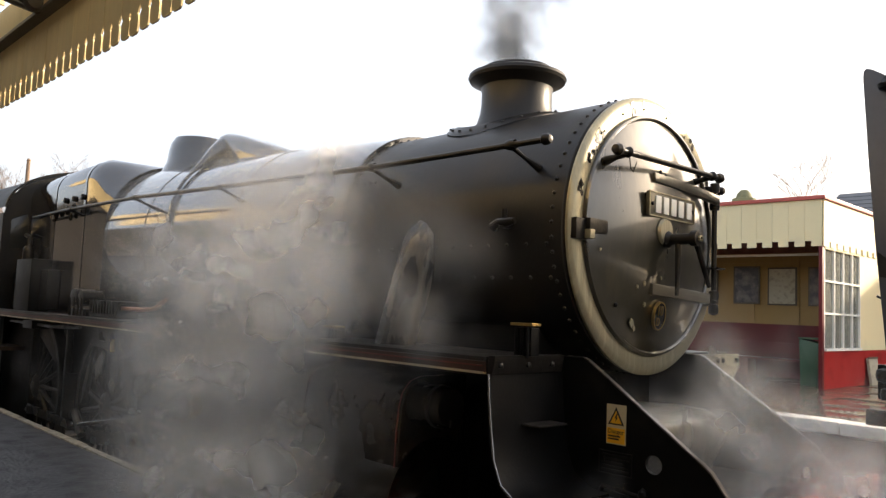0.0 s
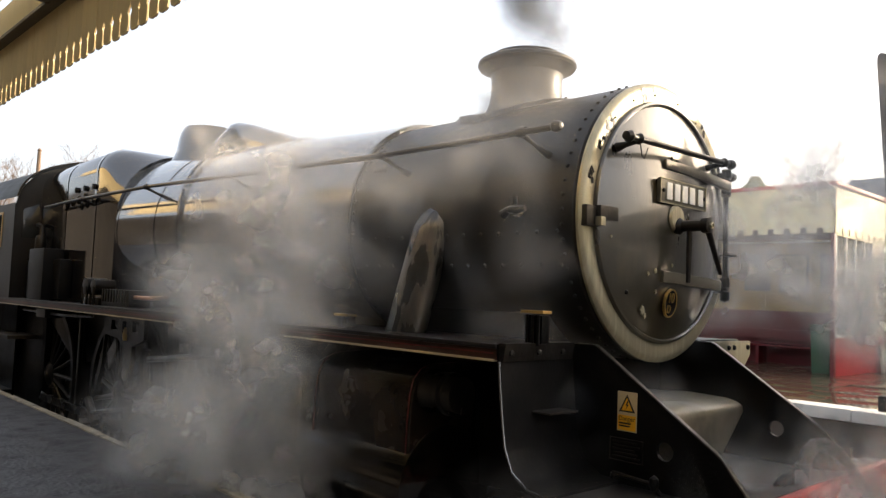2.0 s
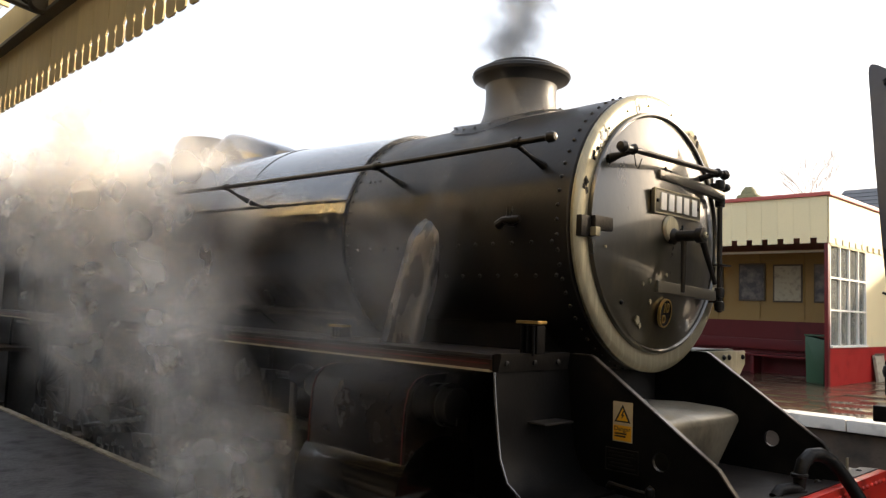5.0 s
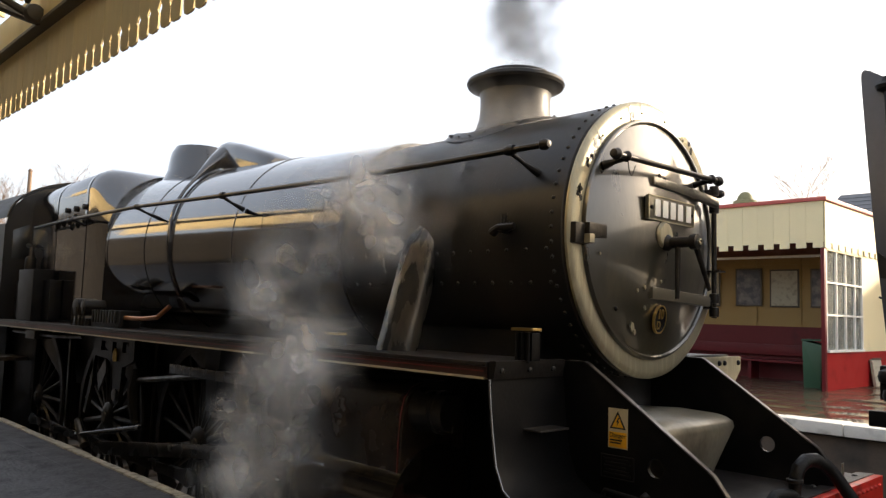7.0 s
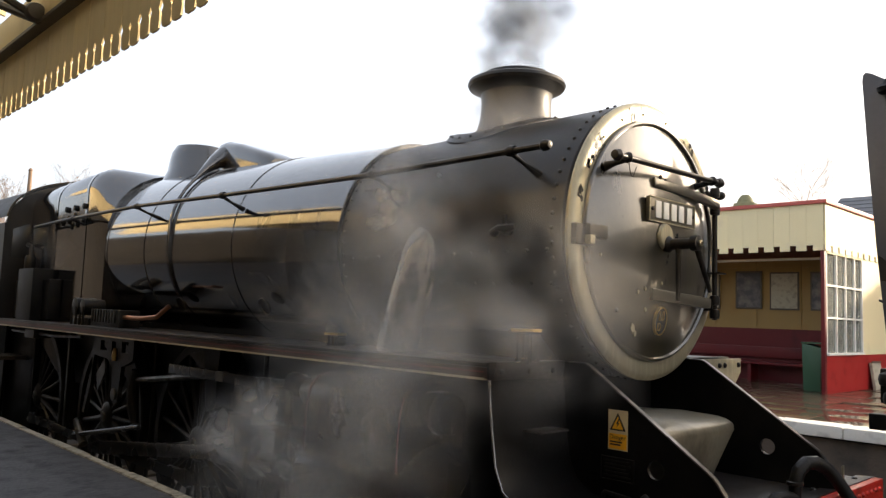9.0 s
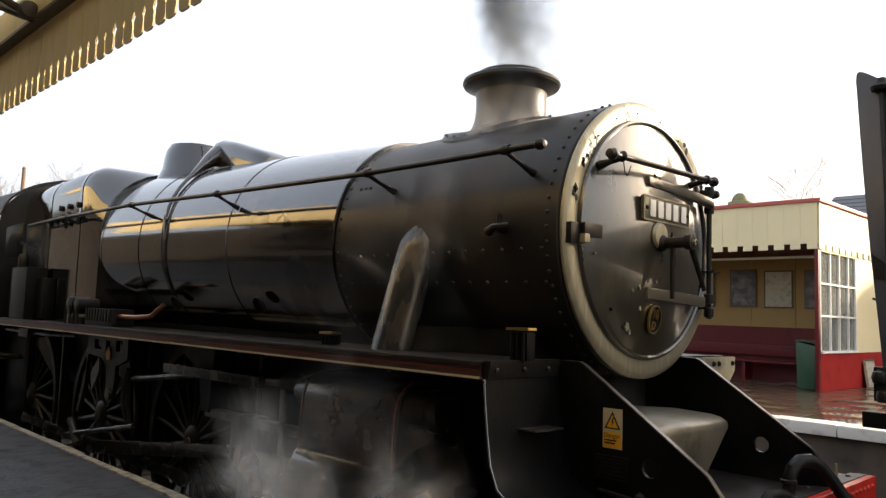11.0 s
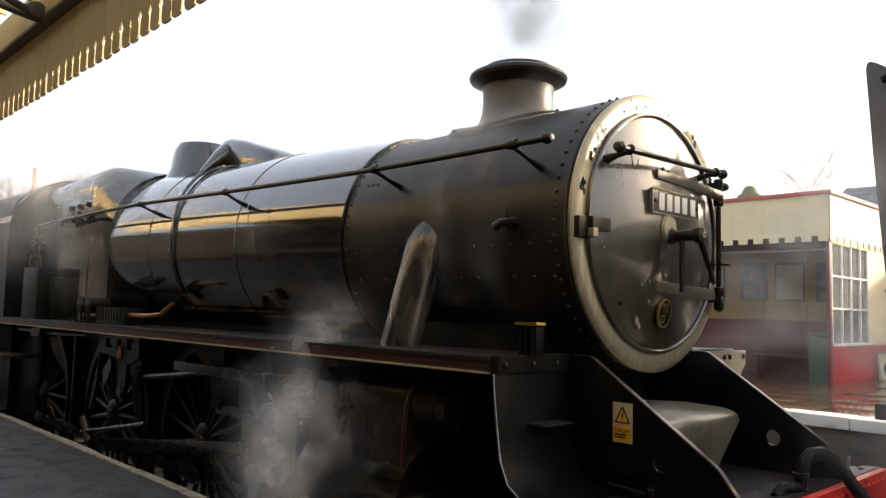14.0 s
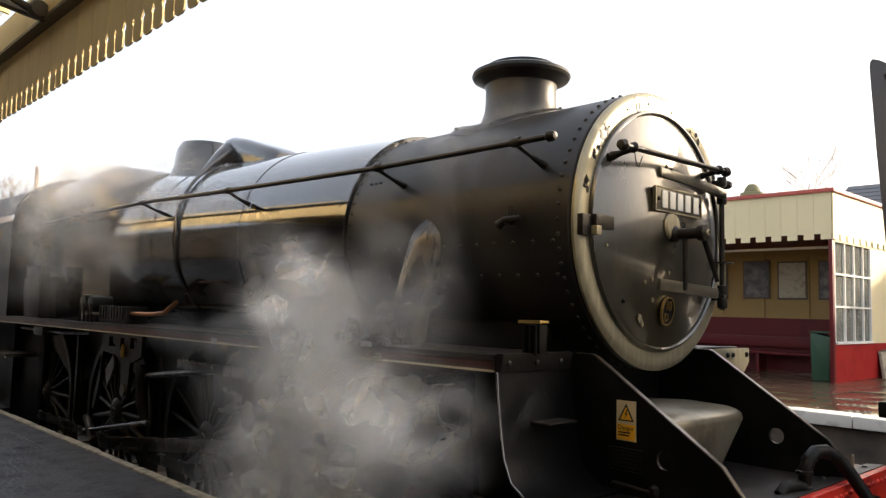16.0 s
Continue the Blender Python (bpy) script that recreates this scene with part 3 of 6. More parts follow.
def door():
    prof = [(0.722, 0.006), (0.722, 0.03)] + [(0.71 * (1 - k / 24), 0.036 + 0.134 * (1 - (1 - k / 24) ** 2)) for k in range(25)]
    d = part("smokebox_door", lathe(prof, (0, 0, ZC), segs=96), "door", loco, "dished black smokebox door with bright reflections")
    part("door_rim", lathe([(0.735, 0.004), (0.735, 0.03), (0.728, 0.042), (0.716, 0.046), (0.706, 0.036), (0.71, 0.004)], (0.008, 0.006, ZC), segs=96, close=True), "door", d)
    # number plate on its packing block; the characters are plain raised bars
    np_ = part("number_plate", prism([(-0.285, 2.725), (0.245, 2.725), (0.245, 2.868), (-0.285, 2.868)], "yz", 0.150, 0.172, bev=0.006), "plate", d, "cast plate with a pale border and raised white characters")
    part("packing_block", prism([(-0.275, 2.735), (0.235, 2.735), (0.235, 2.858), (-0.275, 2.858)], "yz", 0.08, 0.148), "black", np_)
    part("plate_border", prism([(-0.287, 2.723), (0.247, 2.723), (0.247, 2.870), (-0.287, 2.870)], "yz", 0.1715, 0.177, [[(-0.279, 2.731), (0.239, 2.731), (0.239, 2.862), (-0.279, 2.862)]]), "ring", np_, "pale raised border", 25)
    for u in range(5):
        y = -0.215 + u * 0.088 + (0.012 if u > 3 else 0)
        part("character_bar", prism([(y - 0.004, 2.747), (y + 0.056, 2.747), (y + 0.056, 2.848), (y - 0.004, 2.848)], "yz", 0.1725, 0.180, bev=0.004), "white", np_)
    for y in (-0.25, 0.222):
        part("plate_bolt", lathe([(0.012, 0), (0.012, 0.008), (0, 0.012)], (0.172, y, 2.797), "x", 10), "black", np_)
    # lamp iron strap above, hinge straps
    part("top_strap", prism([(-0.19, 2.935), (-0.10, 2.93), (0.30, 2.918), (0.63, 2.905), (0.63, 2.955), (0.30, 2.975), (-0.19, 2.99)], "yz", 0.135, 0.155, bev=0.006), "door", d)
    part("hinge_strap", prism([(-0.19, 2.268), (0.48, 2.243), (0.52, 2.243), (0.52, 2.305), (0.48, 2.31), (-0.19, 2.338)], "yz", 0.09, 0.150, bev=0.008), "plate", d, "flat pale hinge strap")
    part("hinge_strap", prism([(0.33, 2.925), (0.62, 2.90), (0.66, 2.90), (0.66, 2.965), (0.33, 2.985)], "yz", 0.11, 0.14, bev=0.008), "plate", d)
    hp = part("hinge_post", rod((0.10, 0.665, 2.17), (0.10, 0.665, 3.05), 0.017, 14), "greased", d, "vertical hinge pin rod")
    for z in (2.21, 2.30, 2.90, 3.02):
        part("hinge_knuckle", lathe([(0, -0.035), (0.03, -0.03), (0.033, 0), (0.03, 0.03), (0, 0.035)], (0.10, 0.665, z), "z", 16), "greased", hp)
    for z in (2.26, 3.0):
        part("hinge_lug", box(-0.02, 0.10, 0.63, 0.70, z - 0.03, z + 0.03, 0.008), "greased", hp)
    part("post_collar", box(0.06, 0.15, 0.63, 0.73, 2.475, 2.485, 0.002), "greased", hp)
    # dart handle
    part("dart_plate", lathe([(0.075, 0.155), (0.08, 0.17), (0.07, 0.185), (0, 0.19)], (0, -0.10, 2.645), "x", 24), "ring", d, "bright round dart plate")
    h = part("door_handle", lathe([(0, 0.10), (0.045, 0.15), (0.05, 0.19), (0.034, 0.21), (0.032, 0.33), (0.045, 0.335), (0.045, 0.375), (0.02, 0.38), (0, 0.38)], (0, -0.085, 2.60), "x", 20), "greased", d, "black two-armed locking handle")
    part("handle_arm", tube([(0.355, -0.085, 2.60), (0.36, 0.08, 2.33)], [0.019, 0.013], 10), "greased", h)
    part("handle_arm", tube([(0.25, -0.085, 2.60), (0.255, -0.10, 2.27)], [0.018, 0.013], 10), "greased", h)
    part("handle_nut", lathe([(0.02, 0), (0.02, 0.012), (0.01, 0.014)], (0.38, -0.085, 2.60), "x", 6), "ring", h)
    # door handrail
    hr = part("door_handrail", rod((0.20, -0.66, 3.035), (0.20, 0.52, 3.055), 0.017, 14), "greased", d, "horizontal rail across the door")
    for y, z in ((-0.66, 3.035), (0.52, 3.055)):
        part("rail_knob", lathe([(0, -0.035), (0.024, -0.03), (0.034, 0), (0.024, 0.03), (0, 0.035)], (0.20, y, z), "y", 16), "greased", hr)
    for y, z in ((-0.56, 3.037), (0.42, 3.053)):
        part("rail_stand", tube([(0.06, y, z - 0.03), (0.12, y, z - 0.02), (0.20, y, z)], [0.028, 0.016, 0.024], 12), "greased", hr)
        part("rail_collar", lathe([(0.02, -0.02), (0.032, 0), (0.02, 0.02)], (0.20, y, z), "y", 14), "greased", hr)
    part("hanging_wire", tube([(0.20, -0.55, 3.02), (0.20, -0.53, 2.95), (0.19, -0.49, 2.94), (0.20, -0.47, 3.0)], 0.003, 5), "greased", hr)
    # clamp on the ring, lugs
    cl = part("door_clamp", box(0.01, 0.055, -0.82, -0.70, 2.545, 2.66, 0.008), "greased", loco, "dark clamp block on the smokebox ring")
    part("clamp_bar", box(0.035, 0.085, -0.735, -0.56, 2.585, 2.665, 0.012), "greased", cl)
    part("clamp_bolt", box(0.055, 0.095, -0.745, -0.70, 2.55, 2.60, 0.006), "ring", cl)
    # shed plate
    sp = part("shed_plate", lathe([(0.0, 0.0), (0.085, 0.0), (0.085, 0.014), (0.078, 0.016), (0.074, 0.009), (0, 0.009)], (0, 0, 0), "x", 36), "black", d, "small oval cast plate with a brass rim")
    sp.matrix_basis = pose(0.118, -0.075, 2.15, 0, 8, 0) @ Matrix.Diagonal((1, 0.78, 1, 1))
    part("plate_rim", lathe([(0.086, 0.0), (0.086, 0.017), (0.077, 0.017), (0.077, 0.0)], (0, 0, 0), "x", 36, close=True), "brass", sp)
    bpy.context.view_layer.update()
    lettering("plate_letters", "10", 0.085, pose(0.012, 0.005, 0.028, 90, 0, 90), "brass", sp)
    lettering("plate_letters", "D", 0.07, pose(0.012, -0.01, -0.038, 90, 0, 90), "brass", sp)
    for y, z, s in ((-0.30, 2.10, 0.022), (-0.27, 2.07, 0.015), (-0.25, 2.33, 0.012), (-0.31, 2.31, 0.01), (-0.10, 2.37, 0.01), (-0.22, 2.21, 0.012), (-0.62, 2.50, 0.007), (-0.05, 2.98, 0.014), (-0.10, 3.0, 0.012)):
        part("chipped_paint", prism([(y - s, z), (y - s * 0.3, z - s * 1.2), (y + s, z - s * 0.3), (y + s * 0.6, z + s), (y - s * 0.4, z + s * 1.4)], "yz", 0.045 + 0.12 * (1 - min(1, math.hypot(y, z - ZC) / 0.72) ** 2), 0.053 + 0.12 * (1 - min(1, math.hypot(y, z - ZC) / 0.72) ** 2)), "ring" if z < 2.9 else "black", d)
    rivets("door_bolts", [((0.09, 0.05, 3.06), (1, 0, 0)), ((0.09, 0.085, 3.055), (1, 0, 0)), ((0.07, -0.45, 2.2), (1, 0, 0))], d, "black", 0.014)


boiler()
chimney()
dome_and_feed()
handrails()
door()


def running_gear():
    zt, zb = 1.905, 1.825
    for s in (-1, 1):
        rp = part("running_plate", box(-10.4, -0.15, s * 1.285, s * 0.70, zt - 0.022, zt, 0.004), "floor_plate", loco, "long dark steel running plate")
        part("valance", box(-9.9, -0.15, s * 1.275, s * 1.262, zb, zt - 0.024), "valance_dark", rp, "dark reddish-brown valance with thin lining")
        part("lining_cream", box(-9.9, -0.16, s * 1.280, s * 1.255, zb - 0.008, zb + 0.004), "lining", rp, "pale edge line")
        part("lining_red", box(-9.9, -0.17, s * 1.2775, s * 1.2745, zb + 0.030, zb + 0.037), "redline", rp, "thin red line")
        # drop plate in front of the running plate, curving down to the buffer beam
        prof = [(-0.155, 1.905), (-0.13, 1.905), (-0.115, 1.75), (-0.095, 1.55), (-0.07, 1.40), (-0.02, 1.29), (0.08, 1.225), (0.20, 1.215), (0.20, 1.195), (0.06, 1.205), (-0.04, 1.27), (-0.095, 1.39), (-0.12, 1.55), (-0.14, 1.75)]
        dp = part("front_drop_plate", prism(prof, "xz", s * 0.665, s * 1.27), "black", loco, "curved black steel plate below the running board")
        edge = [(-0.128, s * 1.275, 1.82), (-0.115, s * 1.277, 1.70), (-0.095, s * 1.277, 1.55), (-0.07, s * 1.277, 1.40), (-0.02, s * 1.277, 1.29), (0.08, s * 1.277, 1.225), (0.20, s * 1.277, 1.21)]
        part("plate_edge", tube(edge, 0.007, 8), "rod", dp, "pale worn plate edge")
        part("top_angle", prism([(-0.135, 1.82), (-0.105, 1.82), (-0.09, 1.895), (-0.09, 1.912), (-0.135, 1.912)], "xz", s * 0.70, s * 1.272), "greased", dp)
        for y in (0.80, 1.0, 1.22):
            part("plate_bolt", lathe([(0.016, 0), (0.016, 0.012), (0.008, 0.016), (0, 0.016)], (-0.10, s * y, 1.862), "x", 8), "greased", dp)
        st = part("front_step", box(-0.11, 0.02, s * 0.80, s * 1.04, 1.552, 1.562, 0.003), "floor_plate", loco, "small worn steel foot step")
        part("step_back", box(-0.112, -0.103, s * 0.80, s * 1.04, 1.55, 1.63, 0.002), "floor_plate", st)
    # frame plates with the sloping front and a round lightening hole
    shape = [(-1.9, 1.0), (0.862, 1.0), (0.862, 1.20), (0.86, 1.25), (0.865, 1.285), (0.82, 1.335), (0.758, 1.415), (0.541, 1.562), (0.05, 1.89), (0.02, 1.902), (-0.09, 1.904), (-1.9, 1.86)]
    for s in (-1, 1):
        fr = part("frame_plate", prism(shape, "xz", s * 0.645, s * 0.67, [circle(0.455, 1.404, 0.047, 28)]), "black", loco, "thick black frame plate sloping to the buffer beam", 25)
        b = bmesh.new()
        lip = [(0.90, 1.243), (0.865, 1.29), (0.82, 1.34), (0.758, 1.42), (0.541, 1.567), (0.05, 1.895), (0.02, 1.907), (-0.09, 1.909)]
        part("frame_edge", prism(lip + [(x - 0.004, z - 0.006) for x, z in lip[::-1]], "xz", s * 0.642, s * 0.674), "steel", fr, "bright worn upper edge")
    part("frame_main", prism([(-9.8, 0.55), (-1.9, 0.55), (-1.9, 1.86), (-9.8, 1.80)], "xz", -0.62, -0.59), "black", loco)
    part("frame_main", prism([(-9.8, 0.55), (-1.9, 0.55), (-1.9, 1.86), (-9.8, 1.80)], "xz", 0.59, 0.62), "black", loco)
    # saddle under the smokebox
    b = bmesh.new()
    rows = []
    for x in (-1.75, -0.35):
        pts = [(-0.64, 1.2), (0.64, 1.2), (0.64, 1.9)] + [(0.72 * math.cos(radians(u)), ZC + 0.82 * math.sin(radians(u))) for u in (-35, -50, -70, -90, -110, -130, -145)] + [(-0.64, 1.9)]
        rows.append([b.verts.new((x, y, z)) for y, z in pts])
    n = len(rows[0])
    for i in range(n):
        b.faces.new((rows[0][i], rows[0][(i + 1) % n], rows[1][(i + 1) % n], rows[1][i]))
    b.faces.new(rows[0][::-1]), b.faces.new(rows[1])
    part("smokebox_saddle", b, "black", loco)
    # sloping sand-coloured casing between the frames
    prof = [(-0.30, 1.20), (-0.30, 1.575), (0.0, 1.592), (0.25, 1.583), (0.31, 1.57), (0.345, 1.55), (0.36, 1.515), (0.33, 1.20)]
    b = prism(prof, "xz", -0.42, 0.42, bev=0.012)
    for v in b.verts:
        v.co.y *= 1 - 0.72 * max(0, 1.53 - v.co.z) / 0.33
    part("valve_casing", b, "casing", loco, "worn pale steel casing between the frames")
    part("casing_latch", box(0.335, 0.35, 0.10, 0.12, 1.24, 1.30, 0.004), "black", loco)
    # front platform and buffer beam
    part("front_platform", box(0.05, 0.862, -1.26, 1.26, 1.185, 1.20), "floor_plate", loco, "flat steel platform behind the buffer beam")
    bb = part("buffer_beam", box(0.865, 0.915, -1.28, 1.28, 0.80, 1.215, 0.005), "red", loco, "bright red riveted buffer beam")
    part("beam_angle", prism([(0.76, 1.2005), (0.862, 1.2005), (0.862, 1.218), (0.76, 1.210)], "xz", -1.28, 1.28), "floor_plate", bb)
    rivets("beam_rivets", [((0.915, -1.2 + k * 0.075, z), (1, 0, 0)) for k in range(33) for z in (1.165, 0.86)], bb, "red", 0.015)
    for y, x in ((0.95, 0.74), (1.12, 0.80), (0.80, 0.70), (0.55, 0.76), (0.60, 0.66), (0.42, 0.72), (1.18, 0.62)):
        part("platform_bolt", lathe([(0.02, 0), (0.02, 0.014), (0.012, 0.022), (0, 0.022)], (x, y, 1.20), "z", 6), "greased", loco)
    for s in (-1, 1):
        bu = part("buffer", lathe([(0.0, 0.0), (0.13, 0.0), (0.13, 0.03), (0.11, 0.05), (0.10, 0.27), (0.11, 0.30), (0.07, 0.31), (0.07, 0.42), (0.228, 0.44), (0.228, 0.465), (0.15, 0.485), (0, 0.49)], (0.915, s * 0.865, 0.97), "x", 36), "black", loco, "round sprung buffer")
    part("lamp_iron", box(0.83, 0.837, 0.80, 0.83, 1.21, 1.33, 0.002), "ring", loco, "pale upright lamp iron")
    # swan-neck vacuum pipe
    h = part("vacuum_hose", tube([(0.80, 0.18, 0.95), (0.80, 0.18, 1.20), (0.80, 0.185, 1.30), (0.81, 0.21, 1.365), (0.825, 0.27, 1.40), (0.85, 0.345, 1.40), (0.885, 0.41, 1.365), (0.93, 0.46, 1.29), (0.985, 0.50, 1.19), (1.06, 0.53, 1.05), (1.10, 0.54, 0.9)], [0.03, 0.03, 0.034, 0.037, 0.038, 0.038, 0.037, 0.036, 0.035, 0.034, 0.034], 16), "rubber", loco, "black swan-neck brake hose")
    for z in (1.19, 1.215, 1.30):
        part("hose_clip", lathe([(0.034, -0.012), (0.044, -0.008), (0.044, 0.008), (0.034, 0.012)], (0.80, 0.18, z), "z", 18), "greased", h)
    part("pipe_elbow", tube([(0.80, 0.18, 1.22), (0.78, 0.10, 1.235), (0.76, 0.02, 1.235), (0.75, -0.02, 1.20)], [0.034, 0.032, 0.03, 0.03], 12), "rubber", h)
    part("draw_hook", box(0.91, 1.15, -0.03, 0.03, 0.98, 1.08, 0.015), "greased", loco)

    # warning sign, maker's plate
    w = part("warning_sign", box(0.177, 0.294, -0.6735, -0.6705, 1.472, 1.677), "lining", loco, "white and yellow high-voltage warning sign")
    Y = -0.674
    part("sign_panel", box(0.182, 0.289, Y - 0.001, Y, 1.478, 1.556), "yellow", w)
    part("sign_triangle", prism([(0.187, 1.572), (0.284, 1.572), (0.2355, 1.664)], "xz", Y - 0.001, Y), "ink", w)
    part("sign_triangle_field", prism([(0.202, 1.580), (0.269, 1.580), (0.2355, 1.645)], "xz", Y - 0.002, Y - 0.001), "yellow", w)
    part("sign_bolt", prism([(0.240, 1.632), (0.227, 1.606), (0.236, 1.607), (0.229, 1.586), (0.247, 1.612), (0.238, 1.612), (0.246, 1.628)], "xz", Y - 0.003, Y - 0.002), "ink", w)
    lettering("sign_word", "Danger", 0.033, pose(0.2355, Y - 0.002, 1.538, 90, 0, 0), "ink", w, 0.0005)
    for z, a, c in ((1.514, 0.19, 0.262), (1.500, 0.19, 0.255)):
        part("sign_bar", box(a, c, Y - 0.002, Y - 0.001, z - 0.004, z + 0.004), "ink", w)
    mp = part("makers_plate", prism([(0.137, 1.316), (0.337, 1.316), (0.337, 1.436), (0.137, 1.436)], "xz", -0.678, -0.6705, bev=0.004), "black", loco, "dark cast maker's plate")
    part("plate_border", prism([(0.137, 1.316), (0.337, 1.316), (0.337, 1.436), (0.137, 1.436)], "xz", -0.6815, -0.677, [[(0.143, 1.322), (0.331, 1.322), (0.331, 1.430), (0.143, 1.430)]]), "greased", mp, smooth=25)
    for k in range(5):
        part("plate_bar", box(0.155 + 0.01 * (k % 2), 0.318 - 0.014 * (k % 3), -0.6805, -0.678, 1.335 + k * 0.019, 1.345 + k * 0.019), "greased", mp)
    part("front_lever", tube([(0.17, -0.70, 1.235), (0.19, -0.72, 1.262), (0.42, -0.72, 1.245), (0.47, -0.72, 1.20)], 0.012, 8), "greased", loco)
    part("lever_knob", lathe([(0.012, -0.03), (0.025, 0), (0.022, 0.03), (0, 0.05)], (0.44, -0.74, 1.25), "z", 12), "greased", loco)
    # far bracket
    fb = part("far_bracket", prism([(0.70, 1.905), (1.285, 1.905), (1.285, 1.81), (1.19, 1.72), (0.70, 1.72)], "yz", -0.02, -0.005), "ring", loco, "pale riveted bracket plate")
    rivets("bracket_rivets", [((-0.005, y, z), (1, 0, 0)) for y, z in ((0.95, 1.86), (1.03, 1.86), (1.24, 1.86))], fb, "black", 0.02)


def pipe_and_fittings():
    # outside steam pipe casing, from the drum down to the running plate
    b = bmesh.new()
    rows = []
    for i in range(31):
        k = i / 30
        z = 1.905 + k * 0.80
        xm = -1.21 + 0.05 * k
        half = 0.150 if k < 0.85 else (0.15 * math.sqrt(max(0.02, 1 - ((k - 0.85) / 0.16) ** 2)))
        yo = -1.07 + 0.20 * k if k < 0.85 else -1.07 + 0.20 * k + (k - 0.85) * 0.2
        sect = [(-0.8, 0.17), (-0.97, 0.11), (-0.93, 0.05), (-0.6, 0.01), (0, 0.0), (0.6, 0.01), (0.93, 0.05), (0.97, 0.11), (0.8, 0.17), (0, 0.19)]
        rows.append([b.verts.new((xm + u * half, yo + v, z)) for u, v in sect])
    for p, q in zip(rows, rows[1:]):
        for i in range(len(p)):
            j = (i + 1) % len(p)
            b.faces.new((p[i], p[j], q[j], q[i]))
    b.faces.new(rows[-1])
    part("steam_pipe_casing", b, "pipe", loco, "scuffed grey steel casing over the steam pipe", 50)
    # lubricators on the running plate
    for x, top in ((-0.18, 2.078), (-1.86, 1.99)):
        lu = part("lubricator", box(x + 0.02, x + 0.13, -1.04, -0.97, 1.908, top - 0.02, 0.01), "black", loco, "small oil box with a brass lid")
        part("lubricator_lid", box(x, x + 0.15, -1.06, -0.985, top - 0.012, top + 0.004, 0.004), "brass", lu, "dull brass lid")
        for k in range(3):
            part("lubricator_pipe", rod((x + 0.035 + k * 0.04, -1.05, 1.90), (x + 0.035 + k * 0.04, -1.05, top - 0.02), 0.008, 8), "black", lu)
    # handwheel fitting on the drum
    v = part("side_valve", tube([(-0.40, -0.82, 2.64), (-0.40, -0.90, 2.64)], 0.03, 12), "greased", loco)
    tube_b = tube([(-0.47, -0.90, 2.62), (-0.42, -0.91, 2.645), (-0.36, -0.91, 2.64), (-0.31, -0.90, 2.65)], [0.03, 0.022, 0.028, 0.018], 10)
    part("valve_handle", tube_b, "greased", v)
    part("valve_cap", rod((-0.39, -0.90, 2.64), (-0.39, -0.90, 2.72), 0.018, 10), "greased", v)
    # inspection covers and pipes low on the boiler
    for x, z in ((-4.62, 2.16), (-3.1, 2.16)):
        part("washout_cover", lathe([(0.075, -0.005), (0.075, 0.012), (0.05, 0.02), (0, 0.02)], (0, 0, 0), "y", 20), "greased", loco).matrix_basis = pose(x, -0.79, z, 28, 0, 0)
    part("copper_pipe", tube([(-5.2, -1.10, 2.01), (-4.8, -1.09, 2.01), (-4.55, -1.06, 2.03), (-4.46, -0.98, 2.14)], 0.022, 10), "copper", loco, "tarnished copper pipe")
    ej = part("mechanical_lubricator", box(-5.95, -5.2, -1.16, -0.94, 1.905, 2.08, 0.02), "greased", loco, "ribbed oil pump box on the running plate")
    for k in range(9):
        part("lubricator_rib", box(-5.90 + k * 0.075, -5.865 + k * 0.075, -1.175, -1.16, 1.95, 2.08, 0.004), "greased", ej)
    part("pump_drum", lathe([(0, -0.14), (0.095, -0.13), (0.095, 0.09), (0.07, 0.1), (0, 0.1)], (-6.33, -1.07, 2.10), "y", 20), "greased", ej)
    part("pump_drum", lathe([(0, -0.14), (0.08, -0.13), (0.08, 0.09), (0, 0.1)], (-6.10, -1.07, 2.10), "y", 20), "greased", ej)
    for x in (-6.40, -6.27, -6.15, -6.05):
        part("pump_pipe", rod((x, -1.2, 1.90), (x, -1.2, 2.1), 0.014, 8), "greased", ej)
    part("pump_base", box(-6.42, -5.97, -1.18, -0.95, 1.905, 1.98, 0.01), "greased", ej)


